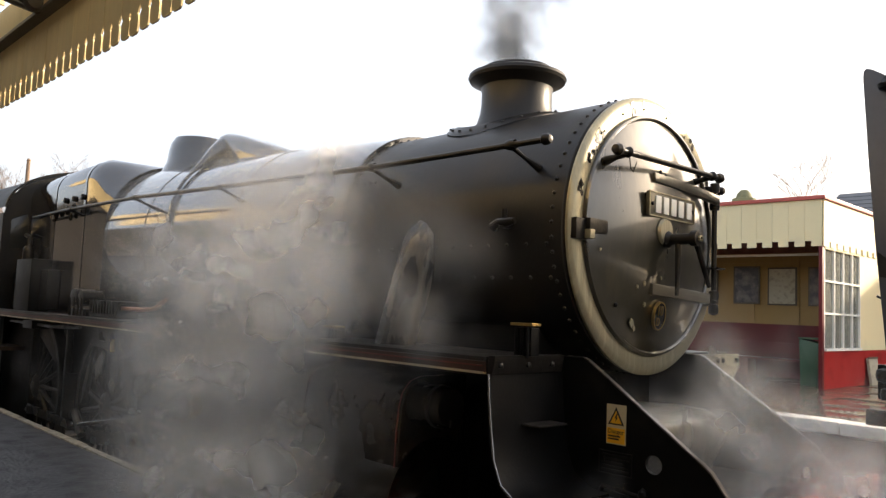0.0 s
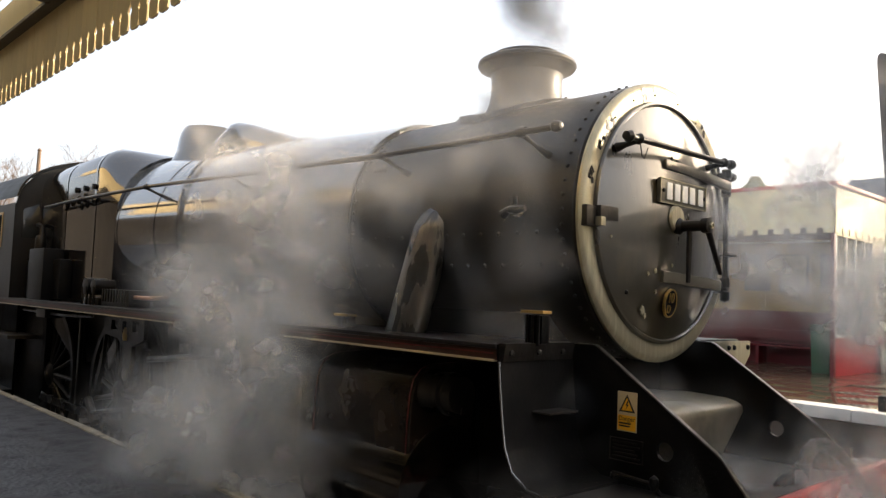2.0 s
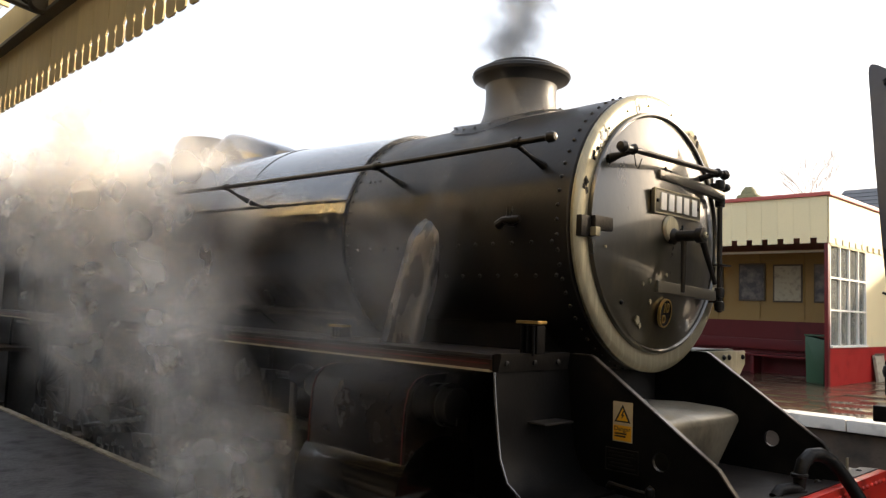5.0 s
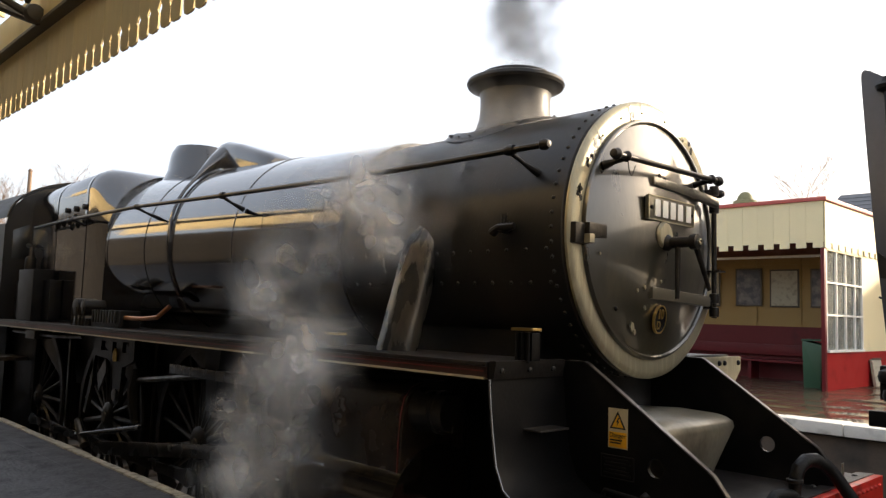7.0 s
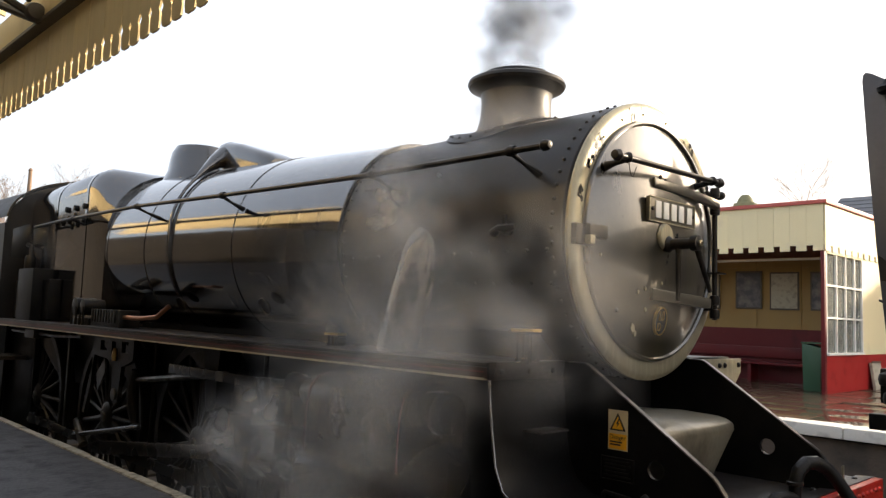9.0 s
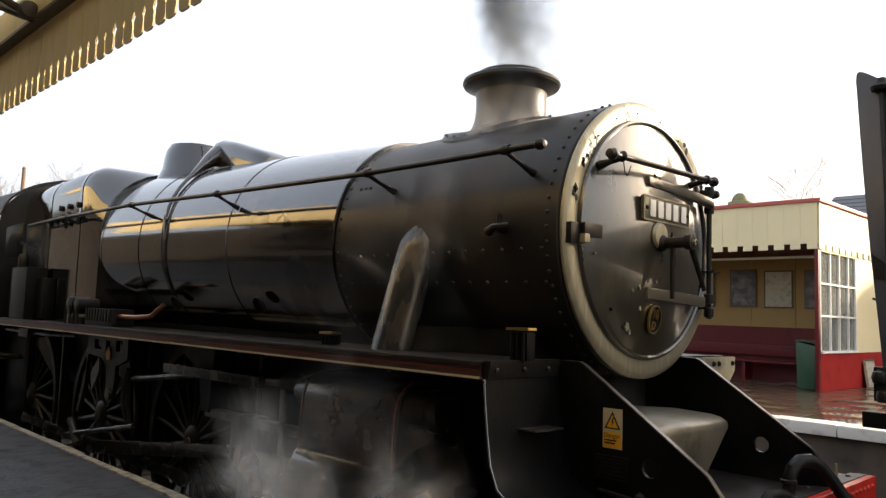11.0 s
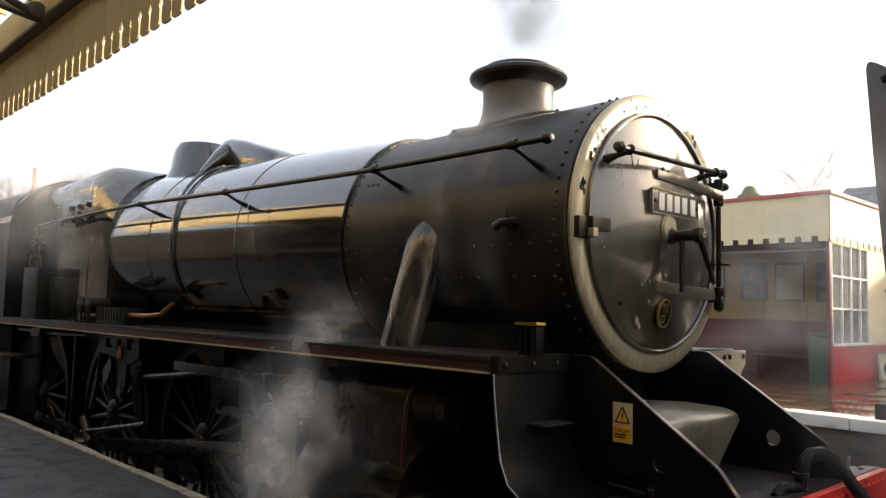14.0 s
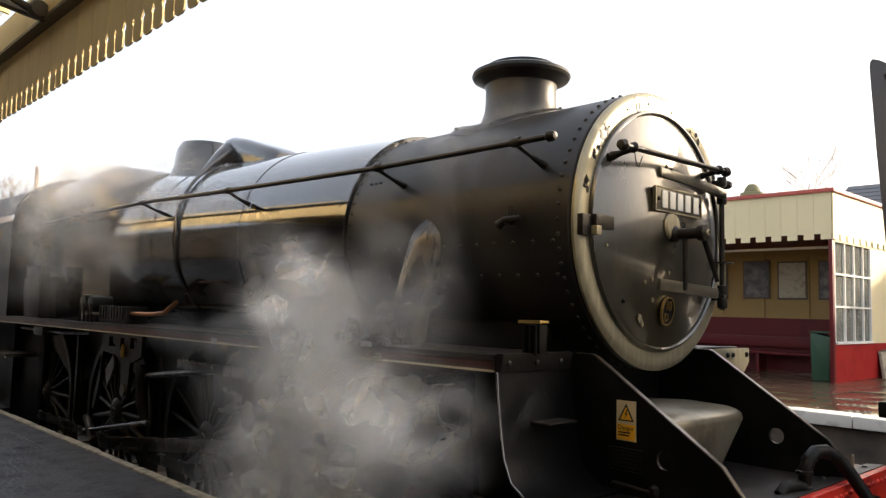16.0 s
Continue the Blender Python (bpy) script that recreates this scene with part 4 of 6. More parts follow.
def cylinder_side(s):
    part("cylinder", lathe([(0, -1.86), (0.31, -1.86), (0.37, -1.83), (0.375, -1.80), (0.375, -0.86), (0.37, -0.83), (0.30, -0.81), (0.12, -0.79), (0, -0.785)], (0, s * 0.93, 1.0), "x", 48), "gloss", loco, "black cylinder in polished cladding")
    prof = [(s * 0.68, 1.20), (s * 0.68, 1.74), (s * 0.86, 1.74), (s * 1.05, 1.735), (s * 1.13, 1.71), (s * 1.185, 1.65), (s * 1.21, 1.56), (s * 1.222, 1.40), (s * 1.228, 1.0), (s * 1.22, 0.56), (s * 0.68, 0.52)]
    part("cylinder_cladding", prism(prof, "yz", -1.82, -0.84, bev=0.015), "cladding", loco, "lined black cylinder casing")
    for x in (-1.80, -0.87):
        part("casing_lining", prism([(y * 1.004, z) for y, z in prof[2:9]] + [(y * 0.992, z - 0.002) for y, z in prof[2:9][::-1]], "yz", x, x + 0.007), "redline", loco)
    vc = part("valve_chest", lathe([(0, -2.0), (0.10, -1.99), (0.12, -1.9), (0.13, -1.82), (0.13, -0.84), (0.118, -0.82), (0.118, -0.62), (0.105, -0.60), (0, -0.595)], (0, s * 1.05, 1.58), "x", 32), "pipe", loco, "dull steel piston valve cover")
    part("valve_band", lathe([(0.116, -0.70), (0.124, -0.695), (0.124, -0.665), (0.116, -0.66)], (0, s * 1.05, 1.58), "x", 32), "greased", vc)
    part("valve_spindle", lathe([(0.085, -0.10), (0.085, 0.0), (0.06, 0.05), (0.055, 0.30), (0.0, 0.32)], (-2.25, s * 0.96, 1.60), "x", 20), "greased", loco)
    for k, z in ((0, 1.22), (1, 0.86)):
        part("slide_bar", box(-3.55, -1.84, s * 0.88, s * 0.98, z, z + 0.065, 0.008), "steel", loco, "oily bright slide bar")
    ch = part("crosshead", box(-3.05, -2.72, s * 0.86, s * 1.02, 0.84, 1.30, 0.02), "steel", loco, "greasy steel crosshead")
    part("crosshead_pin", lathe([(0.07, 0), (0.07, 0.03), (0.04, 0.04), (0, 0.04)], (-2.88, s * 1.02 - (0.04 if s < 0 else 0), 1.0), "y", 20), "steel", ch)
    part("drop_link", box(-2.92, -2.85, s * 1.02, s * 1.05, 0.55, 1.02, 0.01), "steel", ch)
    part("piston_rod", rod((-2.75, s * 0.93, 1.0), (-1.85, s * 0.93, 1.0), 0.045, 16), "steel", loco)
    part("connecting_rod", prism([(-6.25, 0.62), (-6.15, 0.555), (-5.9, 0.56), (-3.0, 0.945), (-2.88, 0.93), (-2.8, 1.0), (-2.88, 1.07), (-3.0, 1.055), (-5.9, 0.70), (-6.15, 0.72)], "xz", s * 0.955, s * 1.0, bev=0.008), "rod", loco, "long oily connecting rod")
    part("coupling_rod", prism([(-8.62, 0.60), (-8.5, 0.555), (-8.3, 0.575), (-6.3, 0.575), (-6.16, 0.54), (-6.0, 0.575), (-4.2, 0.575), (-4.03, 0.54), (-3.9, 0.60), (-3.93, 0.68), (-4.03, 0.71), (-4.2, 0.675), (-6.0, 0.675), (-6.16, 0.71), (-6.3, 0.675), (-8.3, 0.675), (-8.5, 0.70)], "xz", s * 0.88, s * 0.93, bev=0.006), "rod", loco, "oily coupling rod")
    # valve gear: return crank, eccentric rod, bracket with openings, link, radius rod
    part("return_crank", tube([(-6.16, s * 1.06, 0.63), (-6.42, s * 1.06, 0.86)], [0.05, 0.04], 10), "steel", loco)
    part("eccentric_rod", tube([(-6.42, s * 1.07, 0.70), (-4.75, s * 1.07, 0.99)], 0.026, 10), "rod", loco, "bright slanting eccentric rod")
    br = [(-6.0, 1.82), (-4.95, 1.82), (-4.95, 1.60), (-5.05, 1.56), (-5.22, 1.52), (-5.26, 1.18), (-5.34, 1.13), (-5.42, 1.18), (-5.46, 1.50), (-5.6, 1.58), (-5.95, 1.60), (-6.08, 1.30), (-6.2, 0.98), (-6.14, 0.97), (-6.0, 1.3)]
    hole = lambda x0, x1, z0, z1: [(x0, z0), (x1, z0), (x1, z1), (x0, z1)]
    gb = part("gear_bracket", prism(br, "xz", s * 1.05, s * 1.09, [hole(-5.80, -5.60, 1.66, 1.76), hole(-5.50, -5.38, 1.64, 1.76), hole(-5.24, -5.08, 1.66, 1.77)]), "greased", loco, "pierced steel bracket of the valve gear", 25)
    part("bracket_cap", lathe([(0.0, -0.03), (0.06, -0.02), (0.06, 0.02), (0, 0.03)], (-5.34, s * 1.09, 1.24), "y", 16), "steel", gb)
    part("oil_cup", lathe([(0.022, -0.05), (0.03, 0), (0.022, 0.05), (0.012, 0.08)], (-5.38, s * 1.10, 1.62), "z", 12), "brass", gb, "small brass oil cup")
    part("expansion_link", tube([(-5.02, s * 1.0, 0.98), (-5.10, s * 1.0, 1.15), (-5.12, s * 1.0, 1.32), (-5.08, s * 1.0, 1.5)], [0.04, 0.06, 0.06, 0.04], 10), "greased", loco)
    part("link_plate", prism([(-5.78, 1.42), (-5.58, 1.58), (-5.55, 1.45), (-5.72, 1.24)], "xz", s * 1.10, s * 1.12), "steel", loco)
    part("radius_rod", tube([(-5.1, s * 0.98, 1.40), (-3.6, s * 0.97, 1.56), (-2.2, s * 0.96, 1.60)], [0.03, 0.03, 0.03], 8), "steel", loco)
    part("gear_beam", box(-4.1, -2.5, s * 1.06, s * 1.12, 1.55, 1.63, 0.008), "pipe", loco, "long grey steel beam under the running plate")
    part("combination_lever", box(-2.35, -2.29, s * 1.0, s * 1.03, 0.60, 1.62, 0.01), "steel", loco)
    mb = part("slide_bar_bracket", prism([(-3.60, 1.26), (-3.46, 1.26), (-3.40, 1.84), (-3.70, 1.84)], "xz", s * 0.80, s * 1.0), "black", loco)
    for x, z0, z1 in ((-7.35, 1.1, 1.82), (-8.7, 0.9, 1.82)):
        part("brake_hanger", box(x, x + 0.06, s * 0.86, s * 0.90, z0 - 0.5, z1, 0.01), "greased", loco)
        part("brake_block", prism([(x - 0.05, 0.72), (x + 0.05, 0.70), (x + 0.03, 1.18), (x - 0.08, 1.16)], "xz", s * 0.74, s * 0.86, bev=0.01), "greased", loco)
    for x in (-7.45, -5.1, -3.0):
        part("sand_pipe", tube([(x, s * 0.8, 1.80), (x, s * 0.8, 0.9), (x - 0.12, s * 0.77, 0.3), (x - 0.2, s * 0.76, 0.12)], 0.02, 8), "greased", loco)
    part("pipe_run", tube([(-8.6, s * 1.18, 1.76), (-7.0, s * 1.18, 1.75), (-6.1, s * 1.18, 1.78)], 0.018, 8), "steel", loco)
    part("step_tread", box(-7.85, -7.5, s * 1.05, s * 1.25, 1.70, 1.80, 0.01), "floor_plate", loco)


def wheel(x, s, r, spokes, weight):
    """A spoked wheel, its axle along y."""
    w = part("driving_wheel" if r > 0.6 else "bogie_wheel", lathe([(r - 0.09, -0.065), (r - 0.015, -0.065), (r, -0.05), (r, 0.055), (r + 0.03, 0.065), (r + 0.025, 0.085), (r - 0.09, 0.07)], (0, 0, 0), "y", 72, close=True), "greased", loco, "greasy black spoked wheel")
    w.matrix_basis = pose(x, s * 0.77, r) if s < 0 else pose(x, s * 0.77, r, 0, 0, 180)
    hub = lathe([(0, -0.10), (0.07, -0.105), (0.10, -0.10), (0.155, -0.07), (0.16, 0.05), (0, 0.06)], (0, 0, 0), "y", 32)
    part("hub", hub, "greased", w)
    for k in range(spokes):
        u = 2 * math.pi * k / spokes
        p, q = Vector((math.cos(u) * 0.13, -0.035, math.sin(u) * 0.13)), Vector((math.cos(u) * (r - 0.08), -0.005, math.sin(u) * (r - 0.08)))
        part("spoke", tube([p, (p + q) / 2, q], [0.036, 0.026, 0.030], 8), "greased", w)
    if weight:
        n = 12
        a0, a1 = 20, 110
        poly = [((r - 0.08) * math.cos(radians(a0 + (a1 - a0) * i / n)), (r - 0.08) * math.sin(radians(a0 + (a1 - a0) * i / n))) for i in range(n + 1)]
        part("balance_weight", prism(poly, "xz", -0.06, 0.03, bev=0.006), "greased", w)
        part("crank_pin", lathe([(0.09, -0.09), (0.1, 0), (0.1, 0.03)], (0.20, 0, -0.25), "y", 20), "greased", w)
    part("axle_end", lathe([(0, -0.12), (0.05, -0.115), (0.06, -0.1)], (0, 0, 0), "y", 16), "steel", w)


def cab():
    for s in (-1, 1):
        side = part("cab_side", prism([(-11.400, 1.45), (-10.050, 1.45), (-9.900, 1.60), (-9.650, 1.905), (-8.920, 1.905), (-8.920, 3.18), (-11.400, 3.18)], "xz", s * 1.30, s * 1.285, [[(-10.050, 2.62), (-9.500, 2.62), (-9.500, 3.05), (-10.050, 3.05)]]), "satin", loco, "dark cab side sheet with a window opening", 25)
        part("window_frame", prism([(-10.080, 2.59), (-9.470, 2.59), (-9.470, 3.08), (-10.080, 3.08)], "xz", s * 1.302, s * 1.310, [[(-10.050, 2.62), (-9.500, 2.62), (-9.500, 3.05), (-10.050, 3.05)]]), "brass", side, smooth=25)
        part("cab_handrail", rod((-10.120, s * 1.34, 1.7), (-10.120, s * 1.34, 2.9), 0.016), "steel", side)
        part("side_lining", prism([(-11.400, 1.52), (-10.020, 1.52), (-9.880, 1.66), (-9.660, 1.96), (-9.660, 1.975), (-9.890, 1.675), (-10.030, 1.535), (-11.400, 1.535)], "xz", s * 1.301, s * 1.306), "lining", side)
    # curved roof over a front sheet
    arc = [(1.30 * math.sin(radians(u)) * 1.0, 3.14 + 0.72 * math.cos(radians(u)) ** 0.8) for u in range(-84, 85, 8)]
    front = [(-1.285, 1.905), (1.285, 1.905), (1.285, 3.18)] + [(y * 0.985, z - 0.02) for y, z in arc[::-1]] + [(-1.285, 3.18)]
    part("cab_front", prism(front, "yz", -8.960, -8.920), "satin", loco, "dark cab front sheet")
    b = bmesh.new()
    rows = [[b.verts.new((x, y, z + dz)) for y, z in arc] for x, dz in ((-8.800, 0.0), (-11.400, 0.02))]
    for i in range(len(arc) - 1):
        b.faces.new((rows[0][i], rows[0][i + 1], rows[1][i + 1], rows[1][i]))
    bmesh.ops.solidify(b, geom=b.faces[:], thickness=0.03)
    rf = part("cab_roof", b, "satin", loco, "sooty curved cab roof", 60)
    rivets("roof_rivets", [((-8.840, y, z + 0.005), (0, y * 0.4, 1)) for y, z in arc], rf, "satin", 0.02)
    part("cab_rain_strip", tube([(-8.820, y * 1.005, z + 0.012) for y, z in arc], 0.014, 6), "satin", rf)
    for s in (-1, 1):
        part("splash_box", box(-8.35, -7.75, s * 1.24, s * 1.0, 1.905, 2.55, 0.015), "black", loco, "upright black box before the cab")
        part("spectacle_window", prism([(s * 0.99, 2.72), (s * 1.2, 2.72), (s * 1.2, 3.1), (s * 0.99, 3.2)], "yz", -8.918, -8.905, bev=0.004), "glassdark", loco)
    part("cab_floor", box(-11.400, -8.920, -1.28, 1.28, 1.35, 1.40), "timber", loco)
    part("ejector_pipe", tube([(-8.800, -1.03, 2.9), (-8.55, -1.05, 2.86), (-8.5, -1.06, 2.6)], 0.03, 10), "greased", loco)
    part("ejector", lathe([(0.05, -0.12), (0.07, -0.08), (0.07, 0.08), (0.05, 0.12)], (-8.5, -1.07, 2.62), "z", 16), "greased", loco)
    for k, x in enumerate((-7.55, -7.35, -7.15, -6.95)):
        part("fountain_valve", lathe([(0.02, -0.05), (0.035, 0), (0.02, 0.05)], (x, -1.06, 3.10 + 0.012 * k), "z", 10), "greased", loco)
    part("firebox_side_box", box(-8.9, -7.5, -1.12, -0.975, 1.92, 2.42, 0.03), "black", loco)


M["valance_dark"] = mat("dark_brown_valance", (0.065, 0.028, 0.018), 0.35, 0, 0.35, 30, 0.1, (0.016, 0.012, 0.01), 0.4, 3, spec=0.35)
M["casing"] = mat("worn_pale_steel_casing", (0.26, 0.235, 0.175), 0.34, 0.5, 0.3, 30, 0.12, (0.08, 0.068, 0.05), 0.45, 4)
M["cladding"] = mat("lined_black_cladding", (0.02, 0.016, 0.013), 0.25, 0, 0.3, 20, 0.06, (0.05, 0.035, 0.025), 0.4, 2.5)
M["glassdark"] = mat("dark_cab_glass", (0.02, 0.022, 0.022), 0.08, 0, 0.2, 10, 0.0)
running_gear()
pipe_and_fittings()
for s in (-1, 1):
    cylinder_side(s)
    for x in (-4.03, -6.16, -8.55):
        wheel(x, s, 0.914, 19 if s < 0 else 12, True)
    for x in (-0.45, -2.35):
        wheel(x, s, 0.50, 10, False)
    part("wheelset_axle", rod((-6.16, s * 0.7, 0.914), (-6.16, 0, 0.914), 0.09), "greased", loco)
part("bogie_frame", box(-2.9, 0.15, -0.62, 0.62, 0.35, 0.80, 0.02), "black", loco)
part("ashpan", box(-8.4, -6.3, -0.58, 0.58, 0.45, 1.9, 0.02), "black", loco)
part("boiler_underside", box(-6.3, -2.0, -0.45, 0.45, 1.2, 1.95, 0.02), "black", loco)
cab()


# tender added behind the cab, mostly hidden, to block the light there
def tender():
    t = thing("tender", "black coal tender added behind the cab to block light", "tender", -14.2, 0, 0)
    part("tank", prism([(-1.29, 1.35), (1.29, 1.35), (1.29, 2.9), (1.12, 3.15), (0.9, 3.2), (-0.9, 3.2), (-1.12, 3.15), (-1.29, 2.9)], "yz", -2.6, 2.5, bev=0.03), "satin", t)
    part("tender_frame", box(-2.7, 2.6, -1.2, 1.2, 0.7, 1.34, 0.02), "black", t)
    for x in (-1.9, 0.0, 1.9):
        for s in (-1, 1):
            part("wheel", lathe([(0, -0.06), (0.62, -0.06), (0.64, -0.03), (0.64, 0.05), (0, 0.05)], (x, s * 0.75, 0.64), "y", 36), "greased", t)
    co = part("coal_heap", lathe([(0.95, 3.19), (0.8, 3.4), (0.5, 3.55), (0, 3.6)], (0, 0, 0), "z", 20), "black", t)


tender()
# steps, plates and a black block added to fill the shade under the cab
for s in (-1, 1):
    st = part("cab_step", box(-10.4, -9.6, s * 1.0, s * 1.24, 0.55, 0.60, 0.01), "floor_plate", loco)
    part("step_plate", box(-10.4, -9.6, s * 0.97, s * 1.0, 0.5, 1.9), "black", st)
part("under_cab_light_block", box(-11.2, -8.6, -0.9, 0.9, 0.4, 1.85, 0.02), "black", loco)


# ---- platform canopy over the camera ----
def canopy():
    c = thing("platform_canopy", "cream timber platform canopy with a toothed hanging valance", "canopy", kind="structure")
    P, z0, z1 = 0.145, 3.695, 4.30
    h = P / 2
    side = [(h - 0.040, z0), (h - 0.020, z0 + 0.012), (h - 0.014, z0 + 0.03), (h - 0.0095, z0 + 0.05), (h - 0.0095, z0 + 0.10), (h - 0.026, z0 + 0.128), (h - 0.003, z0 + 0.165), (h + 0.003, z0 + 0.18), (h + 0.003, z1)]
    poly = side + [(-x, z) for x, z in side[::-1]]
    first = part("valance_board", prism(poly, "xz", -0.006, 0.006), "valance", c)
    first.matrix_basis = pose(-2.42 + h, -2.41, 0)
    rnd = random.Random(8)
    # beyond x = 0 the canopy is unseen, lengthened to darken the door reflections
    for k in range(-52, 96):
        if k == 0:
            continue
        o = new("valance_board", first.data)
        o.parent = c
        o.matrix_basis = pose(-2.42 + h + k * P, -2.41 + (k % 2) * 0.003 + rnd.uniform(-0.001, 0.001), rnd.uniform(-0.005, 0.005), 0, rnd.uniform(-0.1, 0.1), 0)
    part("front_beam", box(-11, 12, -2.50, -2.43, 4.235, 4.50, 0.008), "valance", c, "cream-painted front beam")
    part("beam_moulding", box(-11, 12, -2.512, -2.422, 4.212, 4.24, 0.006), "darkwood", c)
    part("back_beam", box(-11, 12, -7.0, -6.8, 5.2, 5.45, 0.012), "valance", c)
    for x in (-8.3, -3.62, 1.05, 5.7, 10.4):
        br = part("truss_bracket", box(x - 0.04, x + 0.04, -6.9, -2.5, 4.40, 4.50, 0.01), "valance", c, "iron roof truss with bracing")
        part("truss_rafter", tube([(x, -2.5, 4.52), (x, -6.9, 5.3)], 0.05, 8), "darkwood", br)
        for y0, y1 in ((-2.6, -3.2), (-3.9, -3.3), (-4.0, -4.7), (-5.3, -4.8)):
            part("truss_web", tube([(x, y0, 4.45), (x, y1, 4.55 + (-2.5 - y1) * 0.175)], 0.026, 8), "darkwood", br)
        part("knee_brace", tube([(x, -2.52, 4.22), (x - 0.18, -2.62, 4.30), (x - 0.45, -2.72, 4.42), (x - 0.9, -2.8, 4.55)], 0.034, 8), "darkwood", br)
        part("knee_brace", tube([(x, -2.54, 4.24), (x - 0.06, -2.8, 4.36), (x - 0.1, -3.2, 4.56)], 0.03, 8), "darkwood", br)
        part("bracket_boss", lathe([(0, -0.06), (0.06, -0.05), (0.075, 0), (0.06, 0.05), (0, 0.06)], (x, -2.55, 4.27), "x", 16), "darkwood", br)
        part("truss_tie", tube([(x, -2.6, 4.35), (x + 0.9, -2.75, 4.62)], 0.022, 8), "darkwood", br)
    for k in range(44):
        x = -10.9 + k * 0.52
        part("glazing_bar", prism([(-2.50, 4.53), (-2.50, 4.59), (-6.9, 5.37), (-6.9, 5.31)], "yz", x - 0.018, x + 0.018), "valance", c)
        pane = part("roof_pane", prism([(-2.5, 4.590), (-2.5, 4.597), (-3.5, 4.774), (-3.5, 4.767)], "yz", x + 0.019, x + 0.501), "grimy", c)
        # unseen boards, added to block sky light and dim the boiler reflections
        part("roof_board", prism([(-3.502, 4.768), (-3.502, 4.79), (-6.9, 5.392), (-6.9, 5.370)], "yz", x + 0.003, x + 0.517), "roofboard", c)
    for y in (-3.9, -5.4):
        part("purlin", box(-11, 12, y - 0.05, y + 0.05, 4.38 + (-2.5 - y) * 0.178, 4.50 + (-2.5 - y) * 0.178, 0.01), "valance", c)


def grimy_glass():
    m = bpy.data.materials.new("grimy_roof_glass")
    m.use_nodes = True
    n, l = m.node_tree.nodes, m.node_tree.links
    n.remove(n["Principled BSDF"])
    co, no, r = n.new("ShaderNodeTexCoord"), n.new("ShaderNodeTexNoise"), n.new("ShaderNodeMapRange")
    no.inputs["Scale"].default_value, no.inputs["Detail"].default_value = 2.2, 6
    r.inputs[1].default_value, r.inputs[2].default_value, r.inputs[3].default_value, r.inputs[4].default_value = 0.35, 0.7, 0.02, 0.3
    t, d, mx = n.new("ShaderNodeBsdfTransparent"), n.new("ShaderNodeBsdfTranslucent"), n.new("ShaderNodeMixShader")
    t.inputs[0].default_value, d.inputs[0].default_value = (0.86, 0.85, 0.78, 1), (0.42, 0.38, 0.30, 1)
    l.new(co.outputs["Object"], no.inputs["Vector"]), l.new(no.outputs[0], r.inputs[0]), l.new(r.outputs[0], mx.inputs[0])
    l.new(t.outputs[0], mx.inputs[1]), l.new(d.outputs[0], mx.inputs[2]), l.new(mx.outputs[0], n["Material Output"].inputs[0])
    return m


M["grimy"] = grimy_glass()
M["roofboard"] = mat("unseen_roof_boards", (0.24, 0.17, 0.085), 0.7, 0, 0.5, 12, 0.2, (0.05, 0.04, 0.028), 0.5, 1.2, stretch=(1, 0.2, 1), island=0.5)
M["brownwall"] = mat("dark_reflected_wall", (0.022, 0.017, 0.012), 0.8, 0, 0.5, 3, 0.2, (0.012, 0.010, 0.008), 0.5, 0.7)
# the same maroon, redder and brighter: sunlight on the end wall in its colour
M["sunlit_maroon"] = mat("sunlit_maroon_paint", (0.36, 0.014, 0.014), 0.4, 0, 0.15, 30, 0.08, (0.25, 0.012, 0.012), 0.3, 2, spec=0.25)
canopy()
# unseen wall added behind the camera, dark so the boiler side reflects dark
bw = structure("unseen_back_wall", box(-40, 30, -7.4, -7.05, PLAT, 5.6), "brownwall", "plain dark wall added unseen behind the camera", "wall")
for k in range(14):
    part("wall_post", box(-20 + k * 2.1, -19.8 + k * 2.1, -7.05, -7.0, PLAT, 5.2), "timber", bw)


